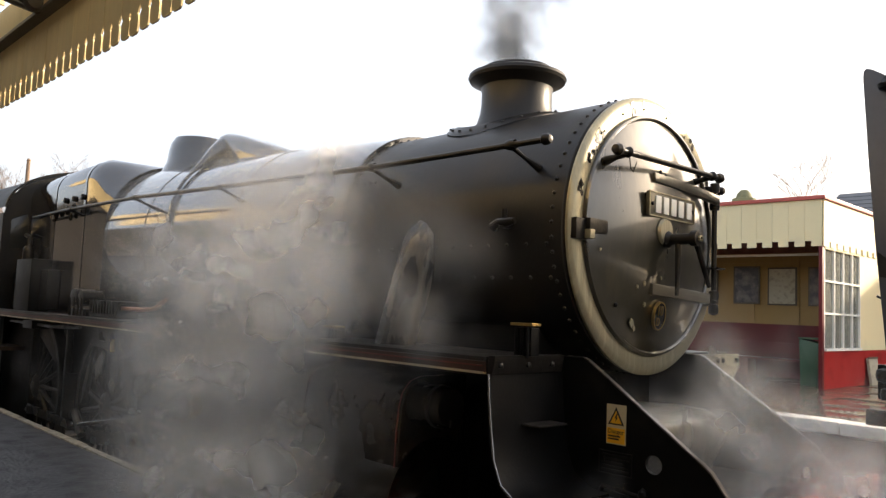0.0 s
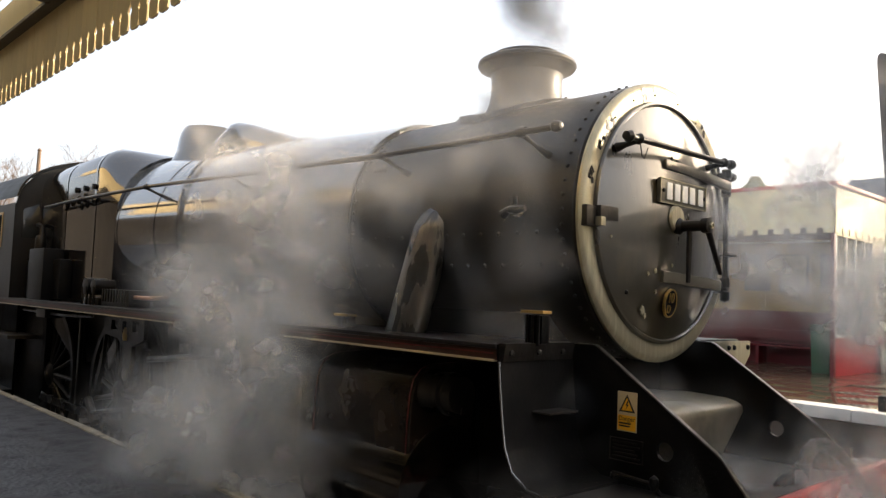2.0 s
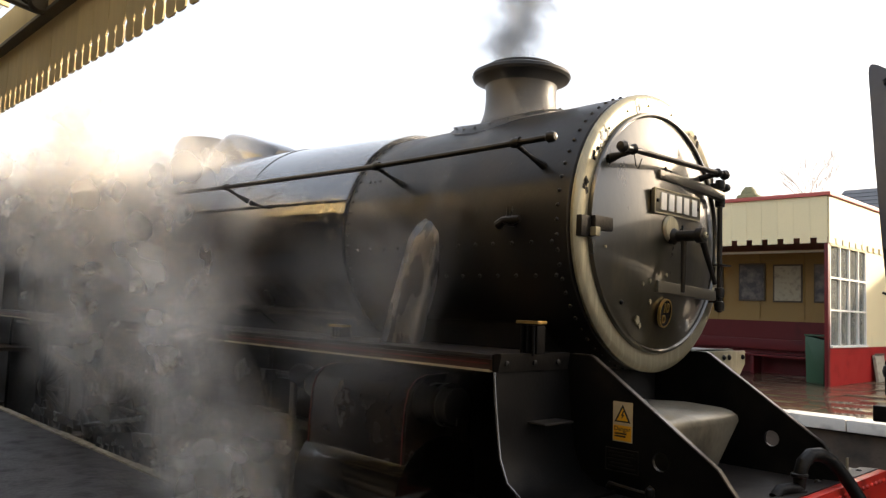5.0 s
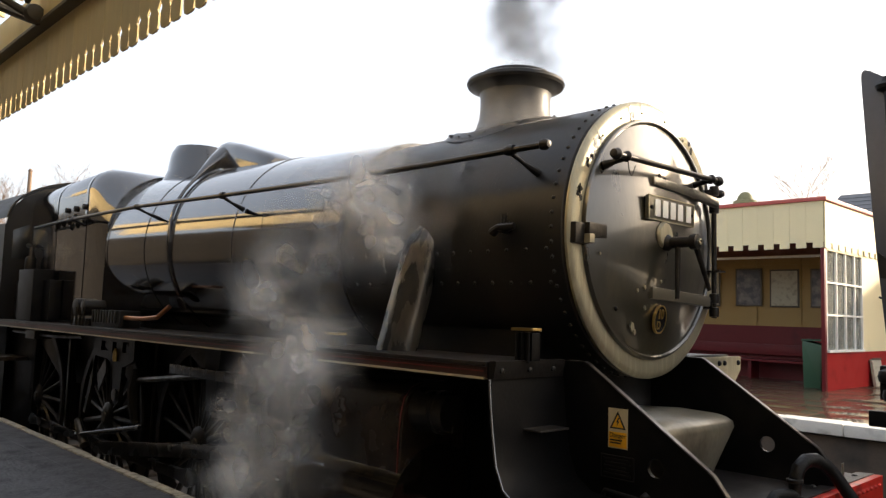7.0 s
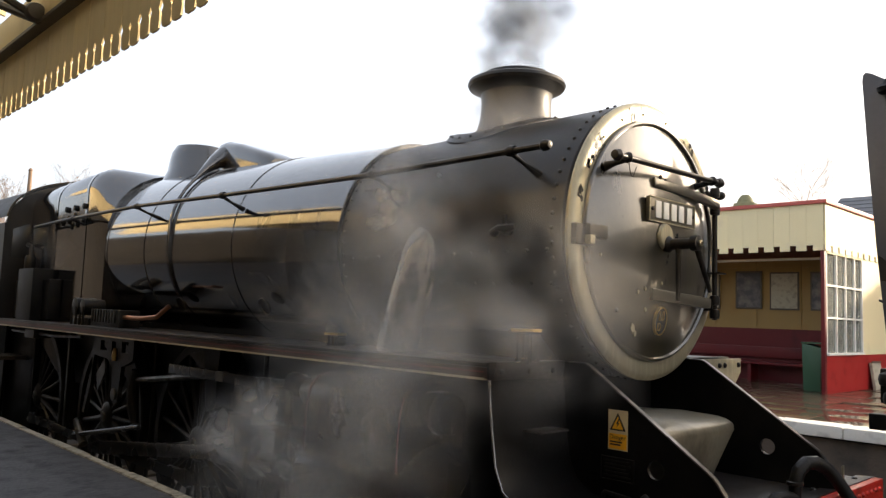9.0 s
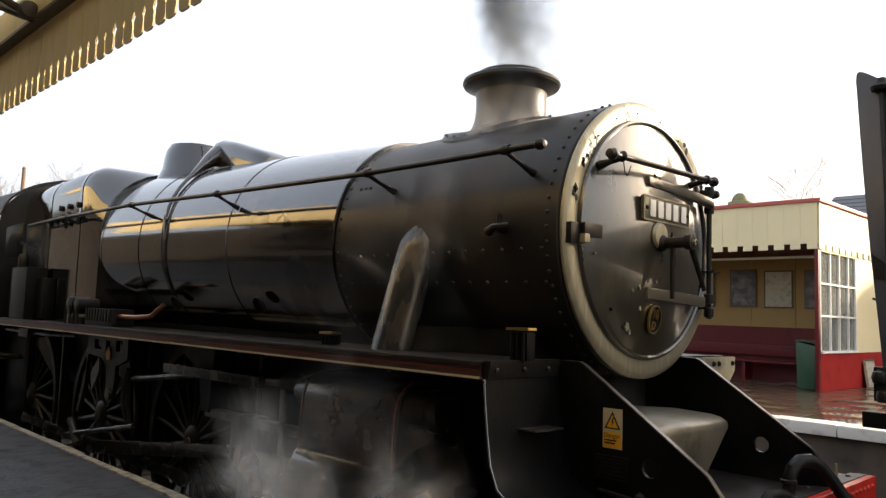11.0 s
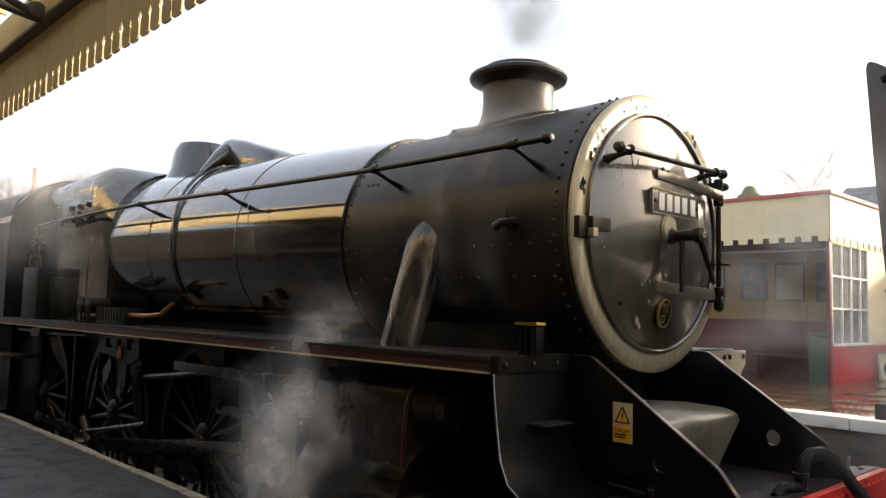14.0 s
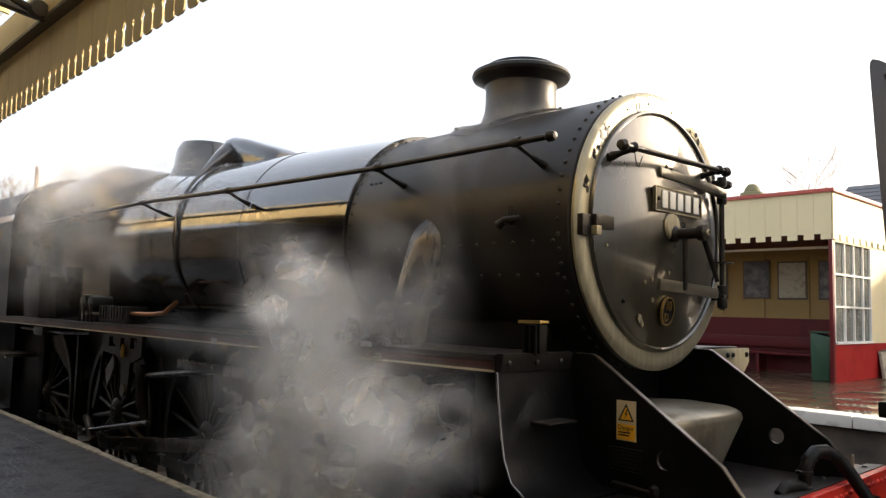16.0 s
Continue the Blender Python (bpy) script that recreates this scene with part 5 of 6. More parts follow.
# ---- waiting shelter on the far platform ----
def shelter():
    X, Y, Z = -3.43, 12.72, PLAT
    s = thing("waiting_shelter", "cream and maroon timber waiting shelter with toothed fascia", "shelter", X - 5, Y + 2, Z)
    o = Matrix.Translation((-X + 5, -Y - 2, -Z))
    made = []

    def put(name, bm, material, parent=None, label=""):
        bmesh.ops.transform(bm, matrix=o, verts=bm.verts)
        made.append(part(name, bm, material, parent or s, label))
        return made[-1]
    L = X - 11
    # fascia boards with square teeth
    n = 31
    for k in range(n):
        x1 = X - 0.005 - k * 0.347
        put("fascia_board", prism([(x1 - 0.343, 3.92), (x1 - 0.21, 3.92), (x1 - 0.21, 3.805), (x1, 3.805), (x1, 4.80), (x1 - 0.343, 4.80)], "xz", Y - 0.03, Y), "cream")
    for k in range(10):
        y0 = Y + 0.005 + k * 0.41
        put("fascia_board", prism([(y0, 3.805), (y0 + 0.25, 3.805), (y0 + 0.25, 3.92), (y0 + 0.405, 3.92), (y0 + 0.405, 4.80), (y0, 4.80)], "yz", X, X + 0.03), "cream")
    put("roof_trim", box(L, X + 0.08, Y - 0.08, Y + 0.06, 4.802, 4.885, 0.01), "trim_red", None, "faded red roof trim")
    put("roof_trim", box(X - 0.06, X + 0.08, Y + 0.062, Y + 4.4, 4.802, 4.885, 0.01), "trim_red")
    put("roof", box(L, X - 0.07, Y + 0.07, Y + 4.4, 4.76, 4.84), "slate", None, "flat dark roof")
    put("ceiling_lining", box(L, X - 0.1, Y + 0.02, Y + 3.0, 3.93, 3.97), "maroon")
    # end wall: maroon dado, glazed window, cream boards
    dado = put("dado", box(X - 0.1, X, Y + 0.12, Y + 4.4, Z, 1.60), "sunlit_maroon", None, "maroon boarded dado, sunlight put into its brighter red")
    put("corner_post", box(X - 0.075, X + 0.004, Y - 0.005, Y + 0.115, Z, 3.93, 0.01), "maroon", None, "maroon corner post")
    put("end_board", box(X - 0.1, X, Y + 2.36, Y + 4.4, 1.603, 3.93), "cream")
    w = put("window", box(X - 0.07, X - 0.03, Y + 0.17, Y + 0.20, 1.64, 3.75), "white", None, "tall white-framed window of twelve panes")
    put("window_sill", box(X - 0.1, X + 0.05, Y + 0.12, Y + 2.36, 1.603, 1.655, 0.008), "white", w)
    put("window_head", box(X - 0.1, X + 0.01, Y + 0.12, Y + 2.36, 3.76, 3.92, 0.006), "cream", w)
    ys = [Y + 0.12, Y + 0.72, Y + 1.28, Y + 1.86, Y + 2.36]
    for y in ys:
        put("glazing_bar", box(X - 0.08, X + 0.006, y - 0.022, y + 0.022, 1.656, 3.759), "white", w)
    zs = [1.656, 2.394, 3.083, 3.759]
    for z in zs[1:3]:
        for a, b in zip(ys, ys[1:]):
            put("glazing_bar", box(X - 0.078, X + 0.004, a + 0.023, b - 0.023, z - 0.02, z + 0.02), "white", w)
    for a, b in zip(ys, ys[1:]):
        for z, y in zip(zs, zs[1:]):
            put("pane", box(X - 0.045, X - 0.039, a + 0.022, b - 0.022, z + 0.005, y - 0.005), "dusty", w)
    # back wall with panels, posters, bench
    bk = put("back_wall", box(L, X - 0.1, Y + 2.80, Y + 3.0, Z, 3.93), "ochre", None, "ochre panelled back wall")
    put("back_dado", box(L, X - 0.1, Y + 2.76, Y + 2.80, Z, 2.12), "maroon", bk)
    for k in range(9):
        x = X - 0.45 - k * 1.12
        put("panel_batten", box(x - 0.05, x + 0.05, Y + 2.765, Y + 2.80, 2.125, 3.92), "ochre", bk)
    for z in (2.16, 3.72):
        put("panel_rail", box(L, X - 0.11, Y + 2.772, Y + 2.799, z - 0.04, z + 0.04), "ochre", bk)
    for x0, x1, z0, z1, m in ((-6.62, -5.92, 2.62, 3.6, "poster"), (-5.72, -4.99, 2.6, 3.56, "paper"), (-4.72, -4.1, 2.6, 3.56, "poster"), (-7.75, -7.05, 2.6, 3.6, "paper"), (-8.9, -8.2, 2.6, 3.6, "poster")):
        p = put("notice_board", box(x0, x1, Y + 2.74, Y + 2.77, z0, z1, 0.006), "darkwood", bk, "framed notice board")
        put("poster", box(x0 + 0.04, x1 - 0.04, Y + 2.732, Y + 2.74, z0 + 0.04, z1 - 0.04), m, p)
    put("strip_light", box(-6.4, -3.7, Y + 1.2, Y + 1.32, 3.72, 3.77, 0.01), "white", None, "long white ceiling batten")
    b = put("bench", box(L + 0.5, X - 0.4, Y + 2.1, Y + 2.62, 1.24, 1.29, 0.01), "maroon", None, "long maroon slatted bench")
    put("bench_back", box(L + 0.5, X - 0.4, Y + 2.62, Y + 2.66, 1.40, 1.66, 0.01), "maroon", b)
    for k in range(6):
        put("bench_leg", box(X - 1.0 - k * 1.6, X - 0.92 - k * 1.6, Y + 2.15, Y + 2.62, Z, 1.24, 0.01), "maroon", b)
    put("end_wall", box(L, L + 0.1, Y, Y + 4.4, Z, 4.75), "cream")
    put("rear_wall", box(L + 0.1, X - 0.1, Y + 4.3, Y + 4.4, Z, 4.75), "cream")
    put("wall_bracket", tube([(X + 0.02, Y + 3.5, 2.9), (X + 0.2, Y + 3.6, 2.8), (X + 0.16, Y + 3.55, 2.55)], 0.03, 8), "greased")


M["ochre"] = mat("ochre_panelling", (0.31, 0.19, 0.05), 0.5, 0, 0.15, 30, 0.08, (0.3, 0.17, 0.04), 0.3, 2)
shelter()
bn = tagged(part("litter_bin", prism([(-4.09, 0.806), (-3.73, 0.806), (-3.70, 1.74), (-4.09, 1.83), (-4.12, 1.80)], "xz", 13.3, 13.75, bev=0.015), "green"), "green painted litter bin inside the shelter", "bin")
part("bin_lid", box(-4.13, -3.68, 13.27, 13.78, 1.825, 1.86, 0.012), "green", bn)
bd = tagged(part("leaning_board", box(-0.03, 0.03, -0.32, 0.32, 0, 0.62, 0.008), "paper"), "weathered pale notice board leaning on the wall", "board")
bd.matrix_basis = pose(-3.30, 15.75, PLAT, 0, -8, 0)
part("board_frame", box(0.031, 0.045, -0.34, 0.34, 0.60, 0.65, 0.006), "darkwood", bd)

# ---- buildings, trees and posts behind ----
hs = thing("house", "dark slate-roofed building behind the shelter", "house", -2, 25, PLAT)
part("wall", box(-6, 12, 0, 7, -0.9, 4.3), "brick", hs)
b = prism([(-0.4, 4.2), (3.5, 6.6), (7.4, 4.2)], "yz", -6.3, 12.3)
rf = part("roof", b, "slate", hs, "grey slate roof")
for j in range(12):
    k = j / 12
    part("slate_course", prism([(-0.44 + 3.9 * k, 4.2 + 2.4 * k + 0.02), (-0.44 + 3.9 * (k + 0.09), 4.2 + 2.4 * (k + 0.09) + 0.012), (-0.44 + 3.9 * (k + 0.09), 4.2 + 2.4 * (k + 0.09) + 0.03), (-0.44 + 3.9 * k, 4.2 + 2.4 * k + 0.055)], "yz", -6.3, 12.3), "slate", rf)
for x in (-4, -1, 2, 5):
    w = part("window", box(x - 0.5, x + 0.5, -0.03, 0.02, 1.2, 2.8), "glassdark", hs)
    part("sill", box(x - 0.6, x + 0.6, -0.1, 0.0, 1.08, 1.2), "stone", w)
ck = tagged(part("stone_chimney_stack", lathe([(0.36, 0), (0.34, 4.5), (0.30, 4.9), (0.30, 5.25), (0.22, 5.5), (0.12, 5.62), (0, 5.64)], (0, 0, 0), "z", 14), "stone"), "mossy stone stack rising behind the shelter roof", "chimney")
ck.matrix_basis = pose(-8.4, 20, PLAT)
part("stack_cap", lathe([(0.30, 5.2), (0.38, 5.24), (0.36, 5.34), (0.28, 5.36)], (0, 0, 0), "z", 14, close=True), "stone", ck)


def bare_tree(x, y, height, seed, thin):
    rnd = random.Random(seed)
    t = thing("bare_tree", "leafless winter tree with fine bare branches", "tree", x, y, -0.16, group="bare trees beyond the station")
    trunk = tube([(0, 0, -0.1), (0.1, 0, height * 0.3), (0.05, 0.1, height * 0.6), (0.15, 0.1, height * 0.8)], [thin * 3.5, thin * 2.6, thin * 1.8, thin * 1.0], 8)
    part("trunk", trunk, "bark", t)
    vs, fs = [], []

    def limb(p, d, length, r, depth):
        q = p + d * length
        side = d.orthogonal().normalized()
        up = d.cross(side)
        o = len(vs)
        for c, rr in ((p, r), (q, r * 0.6)):
            for k in range(3):
                vs.append(c + (side * math.cos(k * 2.094) + up * math.sin(k * 2.094)) * rr)
        for k in range(3):
            fs.append((o + k, o + (k + 1) % 3, o + 3 + (k + 1) % 3, o + 3 + k))
        if depth:
            for _ in range(3 if depth > 1 else 4):
                e = (d + Vector((rnd.uniform(-0.8, 0.8), rnd.uniform(-0.8, 0.8), rnd.uniform(-0.1, 0.6)))).normalized()
                limb(p + d * length * rnd.uniform(0.45, 1), e, length * rnd.uniform(0.5, 0.8), r * 0.6, depth - 1)
    for k in range(20):
        a = rnd.uniform(0, 6.28)
        limb(Vector((0.08, 0.05, height * rnd.uniform(0.4, 0.8))), Vector((math.cos(a) * 0.6, math.sin(a) * 0.6, rnd.uniform(0.6, 1.1))).normalized(), height * rnd.uniform(0.12, 0.18), thin, 4)
    me = bpy.data.meshes.new("crown")
    me.from_pydata(vs, [], fs)
    me.materials.append(M["bark"])
    ob = new("crown", me)
    ob.parent = t
    ob["kind"] = "stuff"


bare_tree(-14.1, 40, 11.6, 3, 0.022)
bare_tree(-17.5, 42, 10.0, 5, 0.02)
bare_tree(-11.3, 41, 9.6, 6, 0.02)
bare_tree(-60, 16.4, 12.3, 7, 0.03)
bare_tree(-62, 12.6, 11.6, 9, 0.03)
bare_tree(-58, 10.0, 10.6, 11, 0.03)
bare_tree(-70, 20.5, 13.6, 13, 0.03)
pl = tagged(part("signal_post", tube([(0, 0, 0), (0, 0, 6), (0, 0, 9.75)], [0.2, 0.15, 0.10], 10), "bark"), "tall plain timber post beyond the cab", "post")
pl.matrix_basis = pose(-45, 8.8, -0.16)
part("post_cap", lathe([(0.10, 0), (0.13, 0.04), (0.05, 0.15), (0, 0.17)], (0, 0, 9.75), "z", 10), "bark", pl)


# ---- front of another engine on the next track ----
def other_engine():
    e = thing("second_locomotive", "dark locomotive front with a tall smoke deflector plate", "locomotive", 0.5, 3.55, 0)
    # plate with rounded top corner, leaning a little
    pts = [(0.015, 4.10), (0.02, 4.15), (0.04, 4.17), (0.08, 4.155), (0.28, 4.02), (1.6, 3.98), (1.6, 1.6), (0.20, 1.6), (0.15, 2.2), (0.105, 2.7), (0.055, 3.4)]
    d = part("smoke_deflector", prism(pts, "xz", -1.25, -1.235), "deflector", e, "tall blue-grey steel plate with a rounded corner")
    part("deflector_handrail", tube([(0.24, -1.30, 2.4), (0.235, -1.30, 3.2), (0.21, -1.30, 3.95)], 0.02, 8), "greased", d)
    part("rail_cap", lathe([(0.03, -0.05), (0.075, -0.03), (0.085, 0.0), (0.05, 0.03), (0.03, 0.07), (0, 0.08)], (0.215, -1.30, 4.0), "z", 16), "black", d)
    part("deflector_stay", prism([(0.115, 2.72), (0.13, 2.52), (0.40, 2.48)], "xz", -1.262, -1.252), "greased", d)
    # drum, plate and frame run on unseen to darken the door reflections
    part("smokebox", lathe([(0, 0.30), (0.60, 0.28), (0.80, 0.22), (0.84, 0.30), (0.84, 9.2), (0, 9.2)], (0, 0, 2.75), "x", 40), "black", e)
    part("running_plate", box(0.20, 9.4, -1.27, 1.27, 1.56, 1.60, 0.005), "black", e)
    bb = part("buffer_beam", box(0.30, 0.36, -1.27, 1.27, 0.85, 1.56, 0.005), "black", e)
    part("lamp_bracket", box(0.12, 0.22, -1.29, -1.24, 1.60, 1.86, 0.02), "greased", e)
    part("bracket_knob", lathe([(0, -0.06), (0.05, -0.04), (0.06, 0), (0.05, 0.04), (0, 0.06)], (0.17, -1.30, 1.78), "z", 12), "greased", e)
    part("bracket_arm", box(0.045, 0.25, -1.31, -1.22, 1.40, 1.52, 0.012), "black", e)
    part("bracket_knob", lathe([(0, -0.05), (0.04, -0.04), (0.05, 0), (0.04, 0.04), (0, 0.05)], (0.19, -1.30, 1.64), "z", 12), "greased", e)
    for s in (-1, 1):
        part("wheel", lathe([(0, -0.06), (0.48, -0.06), (0.5, -0.03), (0.5, 0.05), (0, 0.05)], (1.1, s * 0.75, 0.5), "y", 36), "greased", e)
    part("frame", box(0.36, 9.4, -0.6, 0.6, 0.6, 1.56), "black", e)


other_engine()


# ---- unseen woods, added to darken what the smokebox door reflects ----
def unseen_wood(x, y, w, h, seed, turn):
    rnd = random.Random(seed)
    vs, fs = [], []
    for k in range(260):
        c = Vector((rnd.uniform(-w, w), rnd.uniform(-3, 3), h * rnd.uniform(0.05, 1) * (0.75 + 0.25 * math.sin(k * 0.7))))
        n = Vector((rnd.gauss(0, 1), rnd.gauss(0, 1), rnd.gauss(0, 1))).normalized()
        a = n.orthogonal().normalized()
        b = n.cross(a)
        r = rnd.uniform(0.8, 2.2)
        o = len(vs)
        vs += [c + a * r, c + b * r * 0.8, c - a * r * 0.9, c - b * r]
        fs.append((o, o + 1, o + 2, o + 3))
    me = bpy.data.meshes.new("woodland")
    me.from_pydata(vs, [], fs)
    me.materials.append(M["timber"])
    ob = new("woodland", me)
    ob.matrix_basis = pose(x, y, -0.16, 0, 0, turn)
    tagged(ob, "dark woodland added unseen for the reflections in the door", "woodland", kind="stuff")


unseen_wood(75, 4, 40, 11, 21, 90)


# ---- steam: rigid soft wisps that drift ----
def wisp_mesh(name, radius, count, seed, material, flat=1.0):
    """A clump of small curled sheets, dense at the middle, fading to its rim."""
    rnd = random.Random(seed)
    vs, fs, soft = [], [], []
    segs, rings = 14, ((0.0, 1.0), (0.2, 0.93), (0.4, 0.70), (0.6, 0.40), (0.8, 0.13), (1.0, 0.0))
    for _ in range(count):
        c = Vector((rnd.gauss(0, 0.42), rnd.gauss(0, 0.42), rnd.gauss(0, 0.42) * flat)) * radius
        if c.length > radius:
            c *= 0.6
        n = Vector((rnd.gauss(0.9, 0.35), rnd.gauss(-0.9, 0.35), rnd.gauss(0, 0.35))).normalized()
        q = n.to_track_quat("Z", "Y").to_matrix()
        r = radius * rnd.uniform(0.50, 0.95)
        sx, bend, ph = rnd.uniform(0.7, 1.3), rnd.uniform(-0.12, 0.12), rnd.uniform(0, 6)
        w = rnd.uniform(0.55, 1.0)
        o = len(vs)
        for k, (rr, s) in enumerate(rings):
            for i in range(segs if k else 1):
                u = 2 * math.pi * i / segs
                e = 1 + 0.22 * math.sin(2 * u + ph) + 0.12 * math.sin(3 * u + ph * 2)
                vs.append(c + q @ Vector((r * rr * e * math.cos(u) * sx, r * rr * e * math.sin(u) / sx, r * bend * rr * rr + 0.02 * r * rr * math.sin(3 * u + ph))))
                soft.append(s * w)
        for i in range(segs):
            fs.append((o, o + 1 + i, o + 1 + (i + 1) % segs))
        for k in range(1, len(rings) - 1):
            a, b = o + 1 + (k - 1) * segs, o + 1 + k * segs
            for i in range(segs):
                j = (i + 1) % segs
                fs.append((a + i, b + i, b + j, a + j))
    me = bpy.data.meshes.new(name)
    me.from_pydata(vs, [], fs)
    me.attributes.new("soft", "FLOAT", "POINT").data.foreach_set("value", soft)
    me.materials.append(M[material])
    me.polygons.foreach_set("use_smooth", [True] * len(fs))
    return me


WISPS = {
    "small": [wisp_mesh("steam_puff", 0.30, 28, 20 + k, "steam") for k in range(4)],
    "medium": [wisp_mesh("steam_puff", 0.46, 32, 30 + k, "steam") for k in range(4)],
    "large": [wisp_mesh("steam_puff", 0.68, 34, 40 + k, "steam") for k in range(4)],
    "thin": [wisp_mesh("steam_puff", 0.55, 18, 50 + k, "steam_thin") for k in range(4)],
    "haze": [wisp_mesh("smoke_puff", 0.30, 18, 70 + k, "smoke_thin", 1.3) for k in range(4)],
    "smoke": [wisp_mesh("smoke_puff", 0.32, 20, 60 + k, "smoke", 1.3) for k in range(4)],
}
DRAIN, LEFT, FRONT, CAB, STACK = (-1.75, -1.45, 0.38), (-2.3, -1.45, 0.40), (1.25, -0.55, 0.65), (-9.0, -1.15, 3.35), (-1.10, 0.0, 3.78)
NOSE, BREAST = (-0.45, -1.42, 0.70), (-1.4, -1.40, 0.80)
STORE = {"drain": (-2.4, 0.0, 0.9), "front": (-0.9, 0.0, 1.5), "cab": (-7.6, 0.0, 2.75), "stack": (-1.1, 0.0, 2.6)}
# start, end, how many, source, store, velocity, spread, size, life
PLAN = [
    (-2.4, -0.2, 15, LEFT, "drain", (0.02, -0.04, 1.05), 0.28, "large", 1.9),
    (-1.8, 0.2, 6, LEFT, "drain", (0.75, 0.02, 1.15), 0.30, "thin", 2.4),
    (-0.6, 1.0, 3, NOSE, "drain", (0.55, -0.02, 0.45), 0.26, "thin", 1.5),
    (-0.9, 0.4, 11, FRONT, "front", (-0.15, 0.75, 0.85), 0.32, "medium", 2.4),
    (-0.2, 2.0, 9, FRONT, "front", (-0.10, 0.80, 0.85), 0.35, "medium", 2.4),
    (-0.2, 0.9, 7, LEFT, "drain", (-0.12, -0.03, 1.15), 0.22, "medium", 2.0),
    (0.8, 1.8, 9, LEFT, "drain", (-0.50, -0.03, 0.80), 0.32, "medium", 1.7),
    (1.4, 3.7, 24, LEFT, "drain", (-1.25, -0.04, 1.05), 0.42, "large", 2.4),
    (0.9, 3.2, 8, LEFT, "drain", (0.45, 0.0, 0.95), 0.35, "thin", 2.0),
    (3.4, 4.6, 8, LEFT, "drain", (-0.35, -0.03, 0.90), 0.30, "medium", 1.5),
    (4.3, 6.6, 16, LEFT, "drain", (0.42, 0.05, 1.05), 0.12, "small", 2.0),
    (6.8, 7.9, 7, LEFT, "drain", (0.22, -0.02, 0.72), 0.18, "small", 1.2),
    (7.2, 8.3, 6, DRAIN, "drain", (0.62, 0.08, 1.05), 0.20, "thin", 2.0),
    (7.6, 9.6, 6, DRAIN, "drain", (0.25, -0.02, 0.50), 0.22, "thin", 1.2),
    (7.7, 8.5, 4, BREAST, "drain", (1.10, 0.25, 1.45), 0.22, "thin", 1.2),
    (10.0, 11.5, 10, DRAIN, "drain", (0.55, 0.0, 1.00), 0.28, "small", 1.1),
    (11.2, 12.1, 5, BREAST, "drain", (1.20, 0.10, 0.95), 0.34, "thin", 0.9),
    (11.8, 12.5, 3, NOSE, "drain", (0.80, 0.20, 0.90), 0.24, "thin", 0.9),
    (12.1, 12.9, 5, FRONT, "front", (-0.12, 1.15, 1.05), 0.30, "thin", 1.4),
    (12.2, 14.4, 12, DRAIN, "drain", (0.02, 0.0, 0.75), 0.09, "small", 1.5),
    (14.0, 15.2, 10, DRAIN, "drain", (0.15, 0.0, 1.00), 0.14, "small", 2.1),
    (14.5, 15.8, 13, DRAIN, "drain", (0.50, -0.02, 1.02), 0.27, "medium", 2.3),
    (12.4, 15.6, 24, CAB, "cab", (1.65, -0.02, 0.10), 0.30, "thin", 2.4),
    (14.2, 15.6, 6, CAB, "cab", (1.60, -0.1, -0.45), 0.28, "thin", 2.2),
    (2.0, 3.4, 4, CAB, "cab", (0.5, 0.0, 0.15), 0.25, "thin", 2.0),
    (-2.2, 8.6, 34, STACK, "stack", (0.06, 0.02, 0.85), 0.05, "smoke", 99),
    (8.6, 10.6, 8, STACK, "stack", (0.02, 0.02, 0.90), 0.04, "smoke", 99),
    (10.2, 14.6, 32, STACK, "stack", (0.02, 0.02, 0.90), 0.03, "haze", 99),
]


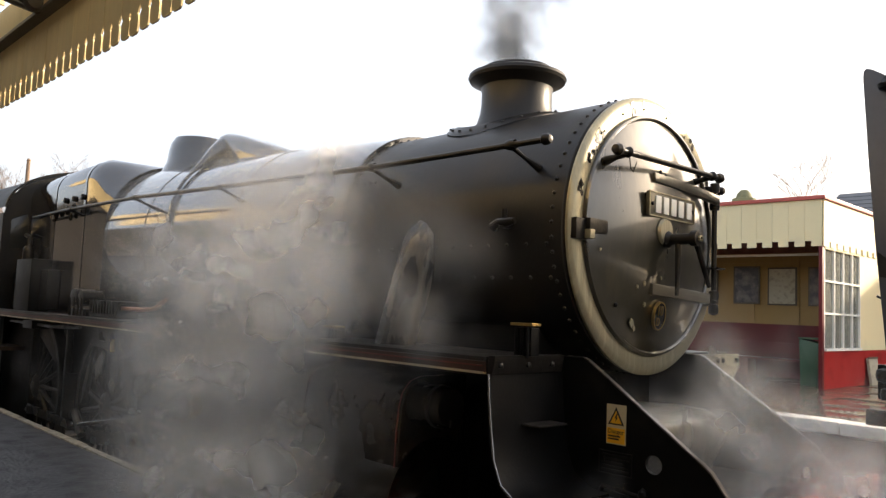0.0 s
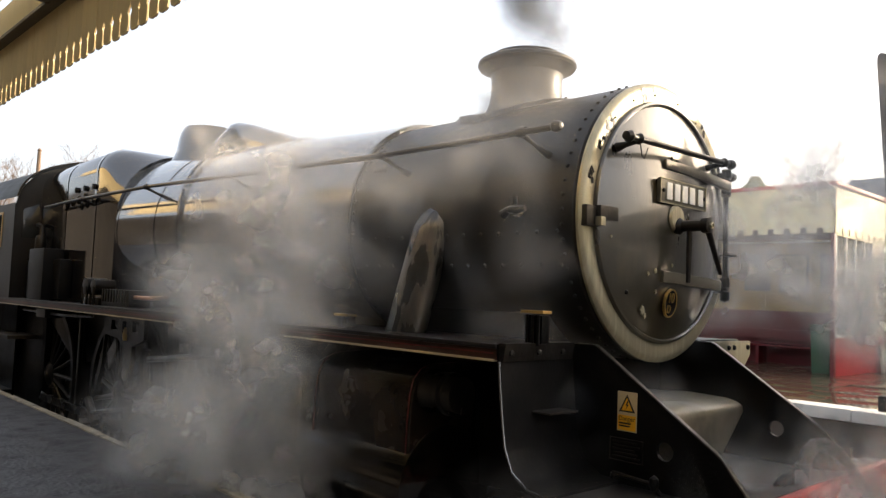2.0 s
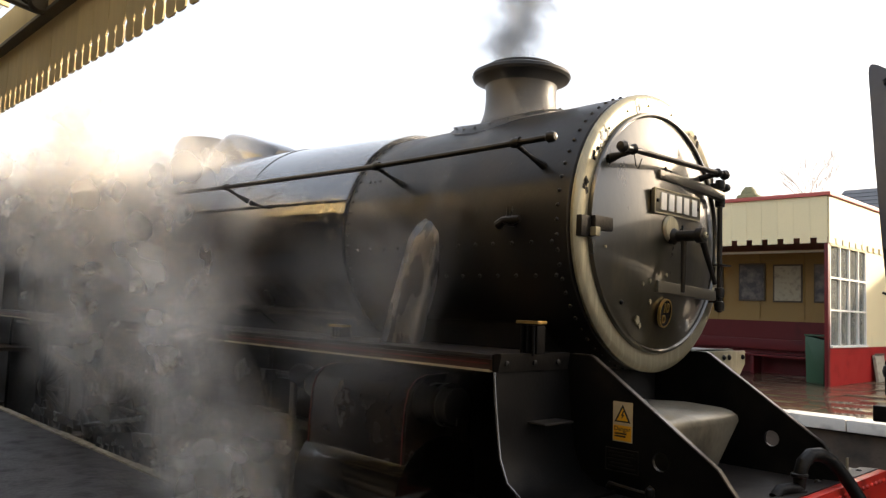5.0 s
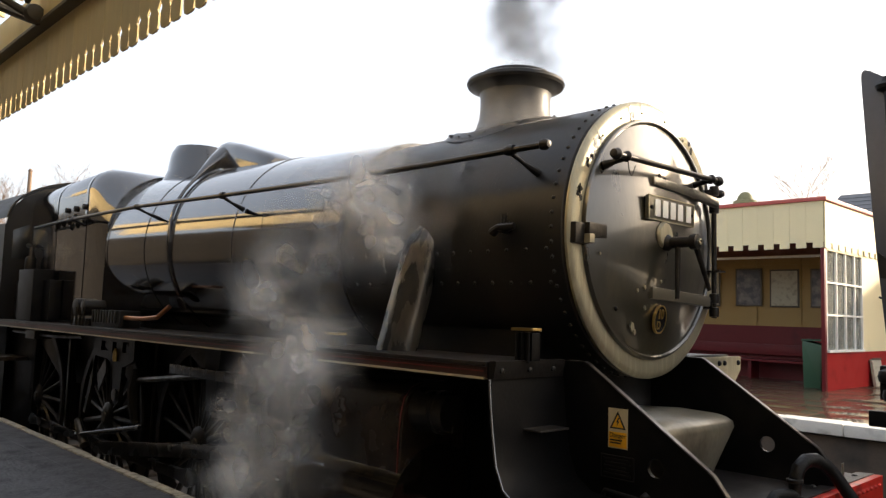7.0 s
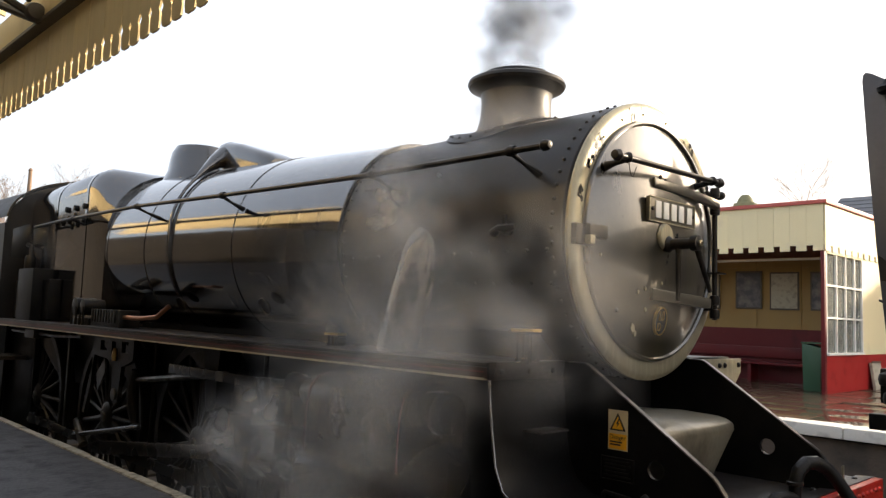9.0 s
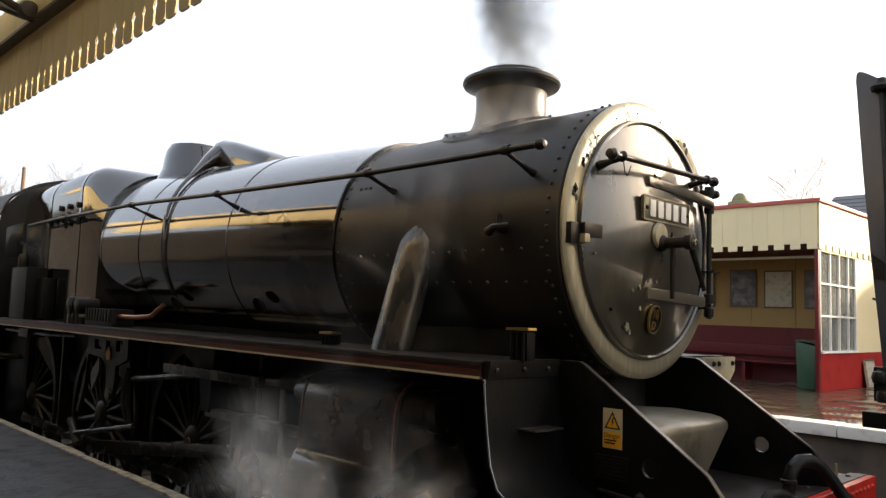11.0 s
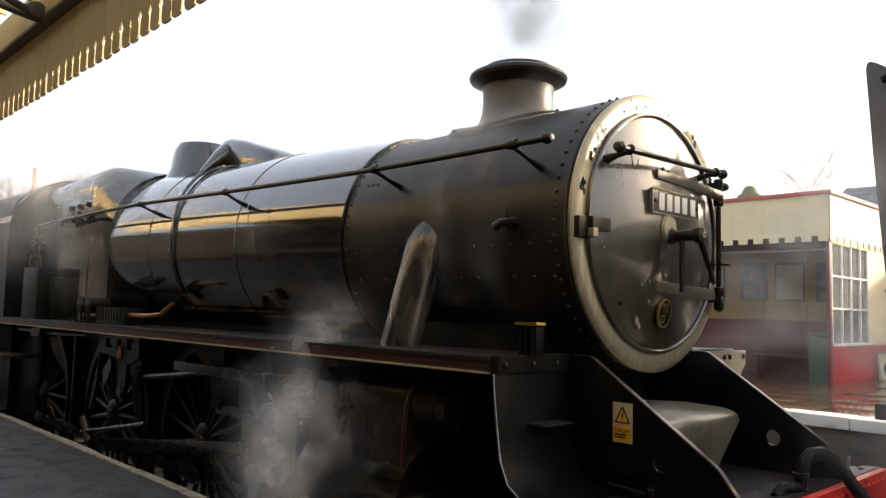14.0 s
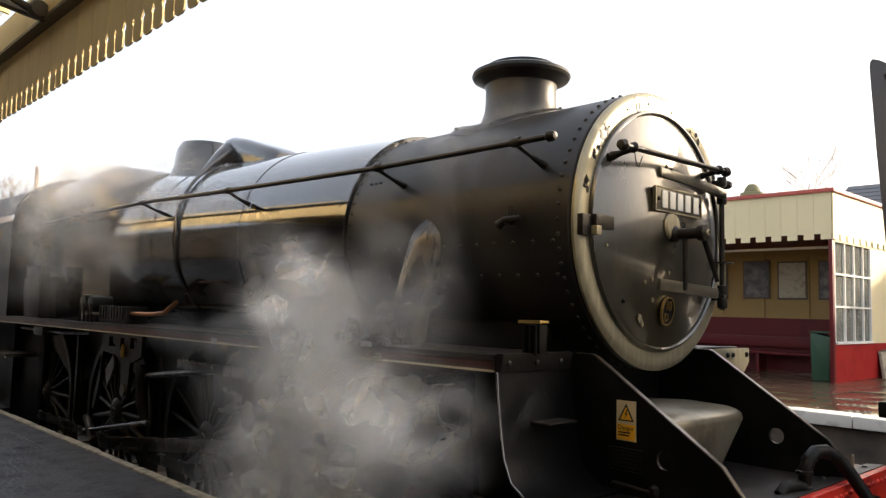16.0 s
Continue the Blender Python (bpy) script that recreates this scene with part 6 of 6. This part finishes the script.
def steam_path(rnd, t0, source, store, v, spread, life):
    """Rows of a wisp: it waits inside the engine, leaves at t0, rises, drifts, and at the end of its life is drawn back against the boiler and gone."""
    ax = Vector((rnd.gauss(0.7, 0.4), rnd.gauss(-0.7, 0.4), rnd.gauss(0, 0.4))).normalized()
    spin, ph = rnd.uniform(-7, 7), rnd.uniform(-25, 25)
    jit = Vector((rnd.gauss(0, 1), rnd.gauss(0, 0.4), rnd.gauss(0, 0.6))) * spread
    wob, life = rnd.uniform(0, 6), life * rnd.uniform(0.8, 1.15)
    o, v = Vector(source), Vector(v) + jit * 0.4
    stay = Vector(STORE[store]) + Vector((rnd.uniform(-0.2, 0.2), rnd.uniform(-0.1, 0.1), rnd.uniform(-0.1, 0.1)))

    def at(t):
        a = t - t0
        if a <= 0:
            p = stay
        else:
            p = o + v * a + jit * (0.3 + 0.7 * min(1, a / 1.6)) + Vector((0.09 * math.sin(1.9 * a + wob), 0.04 * math.sin(2.3 * a + wob), 0)) * min(1, a)
            gone = min(1.0, max(0.0, (a - life) / 0.9))
            gone = gone * gone * (3 - 2 * gone)
            home = Vector((-7.6 if store == "cab" else min(-0.95, max(-7.8, p.x)), 0, ZC + 0.02))
            p = p.lerp(home, gone)
            p = stay.lerp(p, min(1, a / 0.35))
        return Matrix.Translation(p) @ Matrix.Rotation(radians(ph + spin * t), 4, ax)
    times = {0.0, 4.0, 8.0, 12.0, 16.0}
    if t0 > 0:
        times |= {max(0.0, t0 - 0.1), t0}
    a = 0.12
    while a < 7.0:
        if 0 < t0 + a < 16:
            times.add(round(t0 + a, 3))
        a += 0.25 if a < 0.6 else 0.4
    kept, last = [], -1
    for t in sorted(times):
        if frame(t) > last:
            kept.append(t)
            last = frame(t)
    return [(t, at(t)) for t in kept]


def motions():
    rnd = random.Random(12)
    for t_a, t_b, n, source, store, v, spread, size, life in PLAN:
        for k in range(n):
            smoke = store == "stack"
            puff = new("smoke_puff" if smoke else "steam_puff", WISPS[size][k % 4])
            tagged(puff, "thin grey smoke wisp rising from the chimney" if smoke else "soft grey-white wisp of steam drifting beside the engine", "smoke" if smoke else "steam",
                   "smoke from the chimney" if smoke else "drifting steam", "stuff")
            t0 = t_a + (t_b - t_a) * (k + rnd.uniform(0.2, 0.8)) / n
            walk(puff, steam_path(rnd, t0, source, store, v, spread, life))


motions()
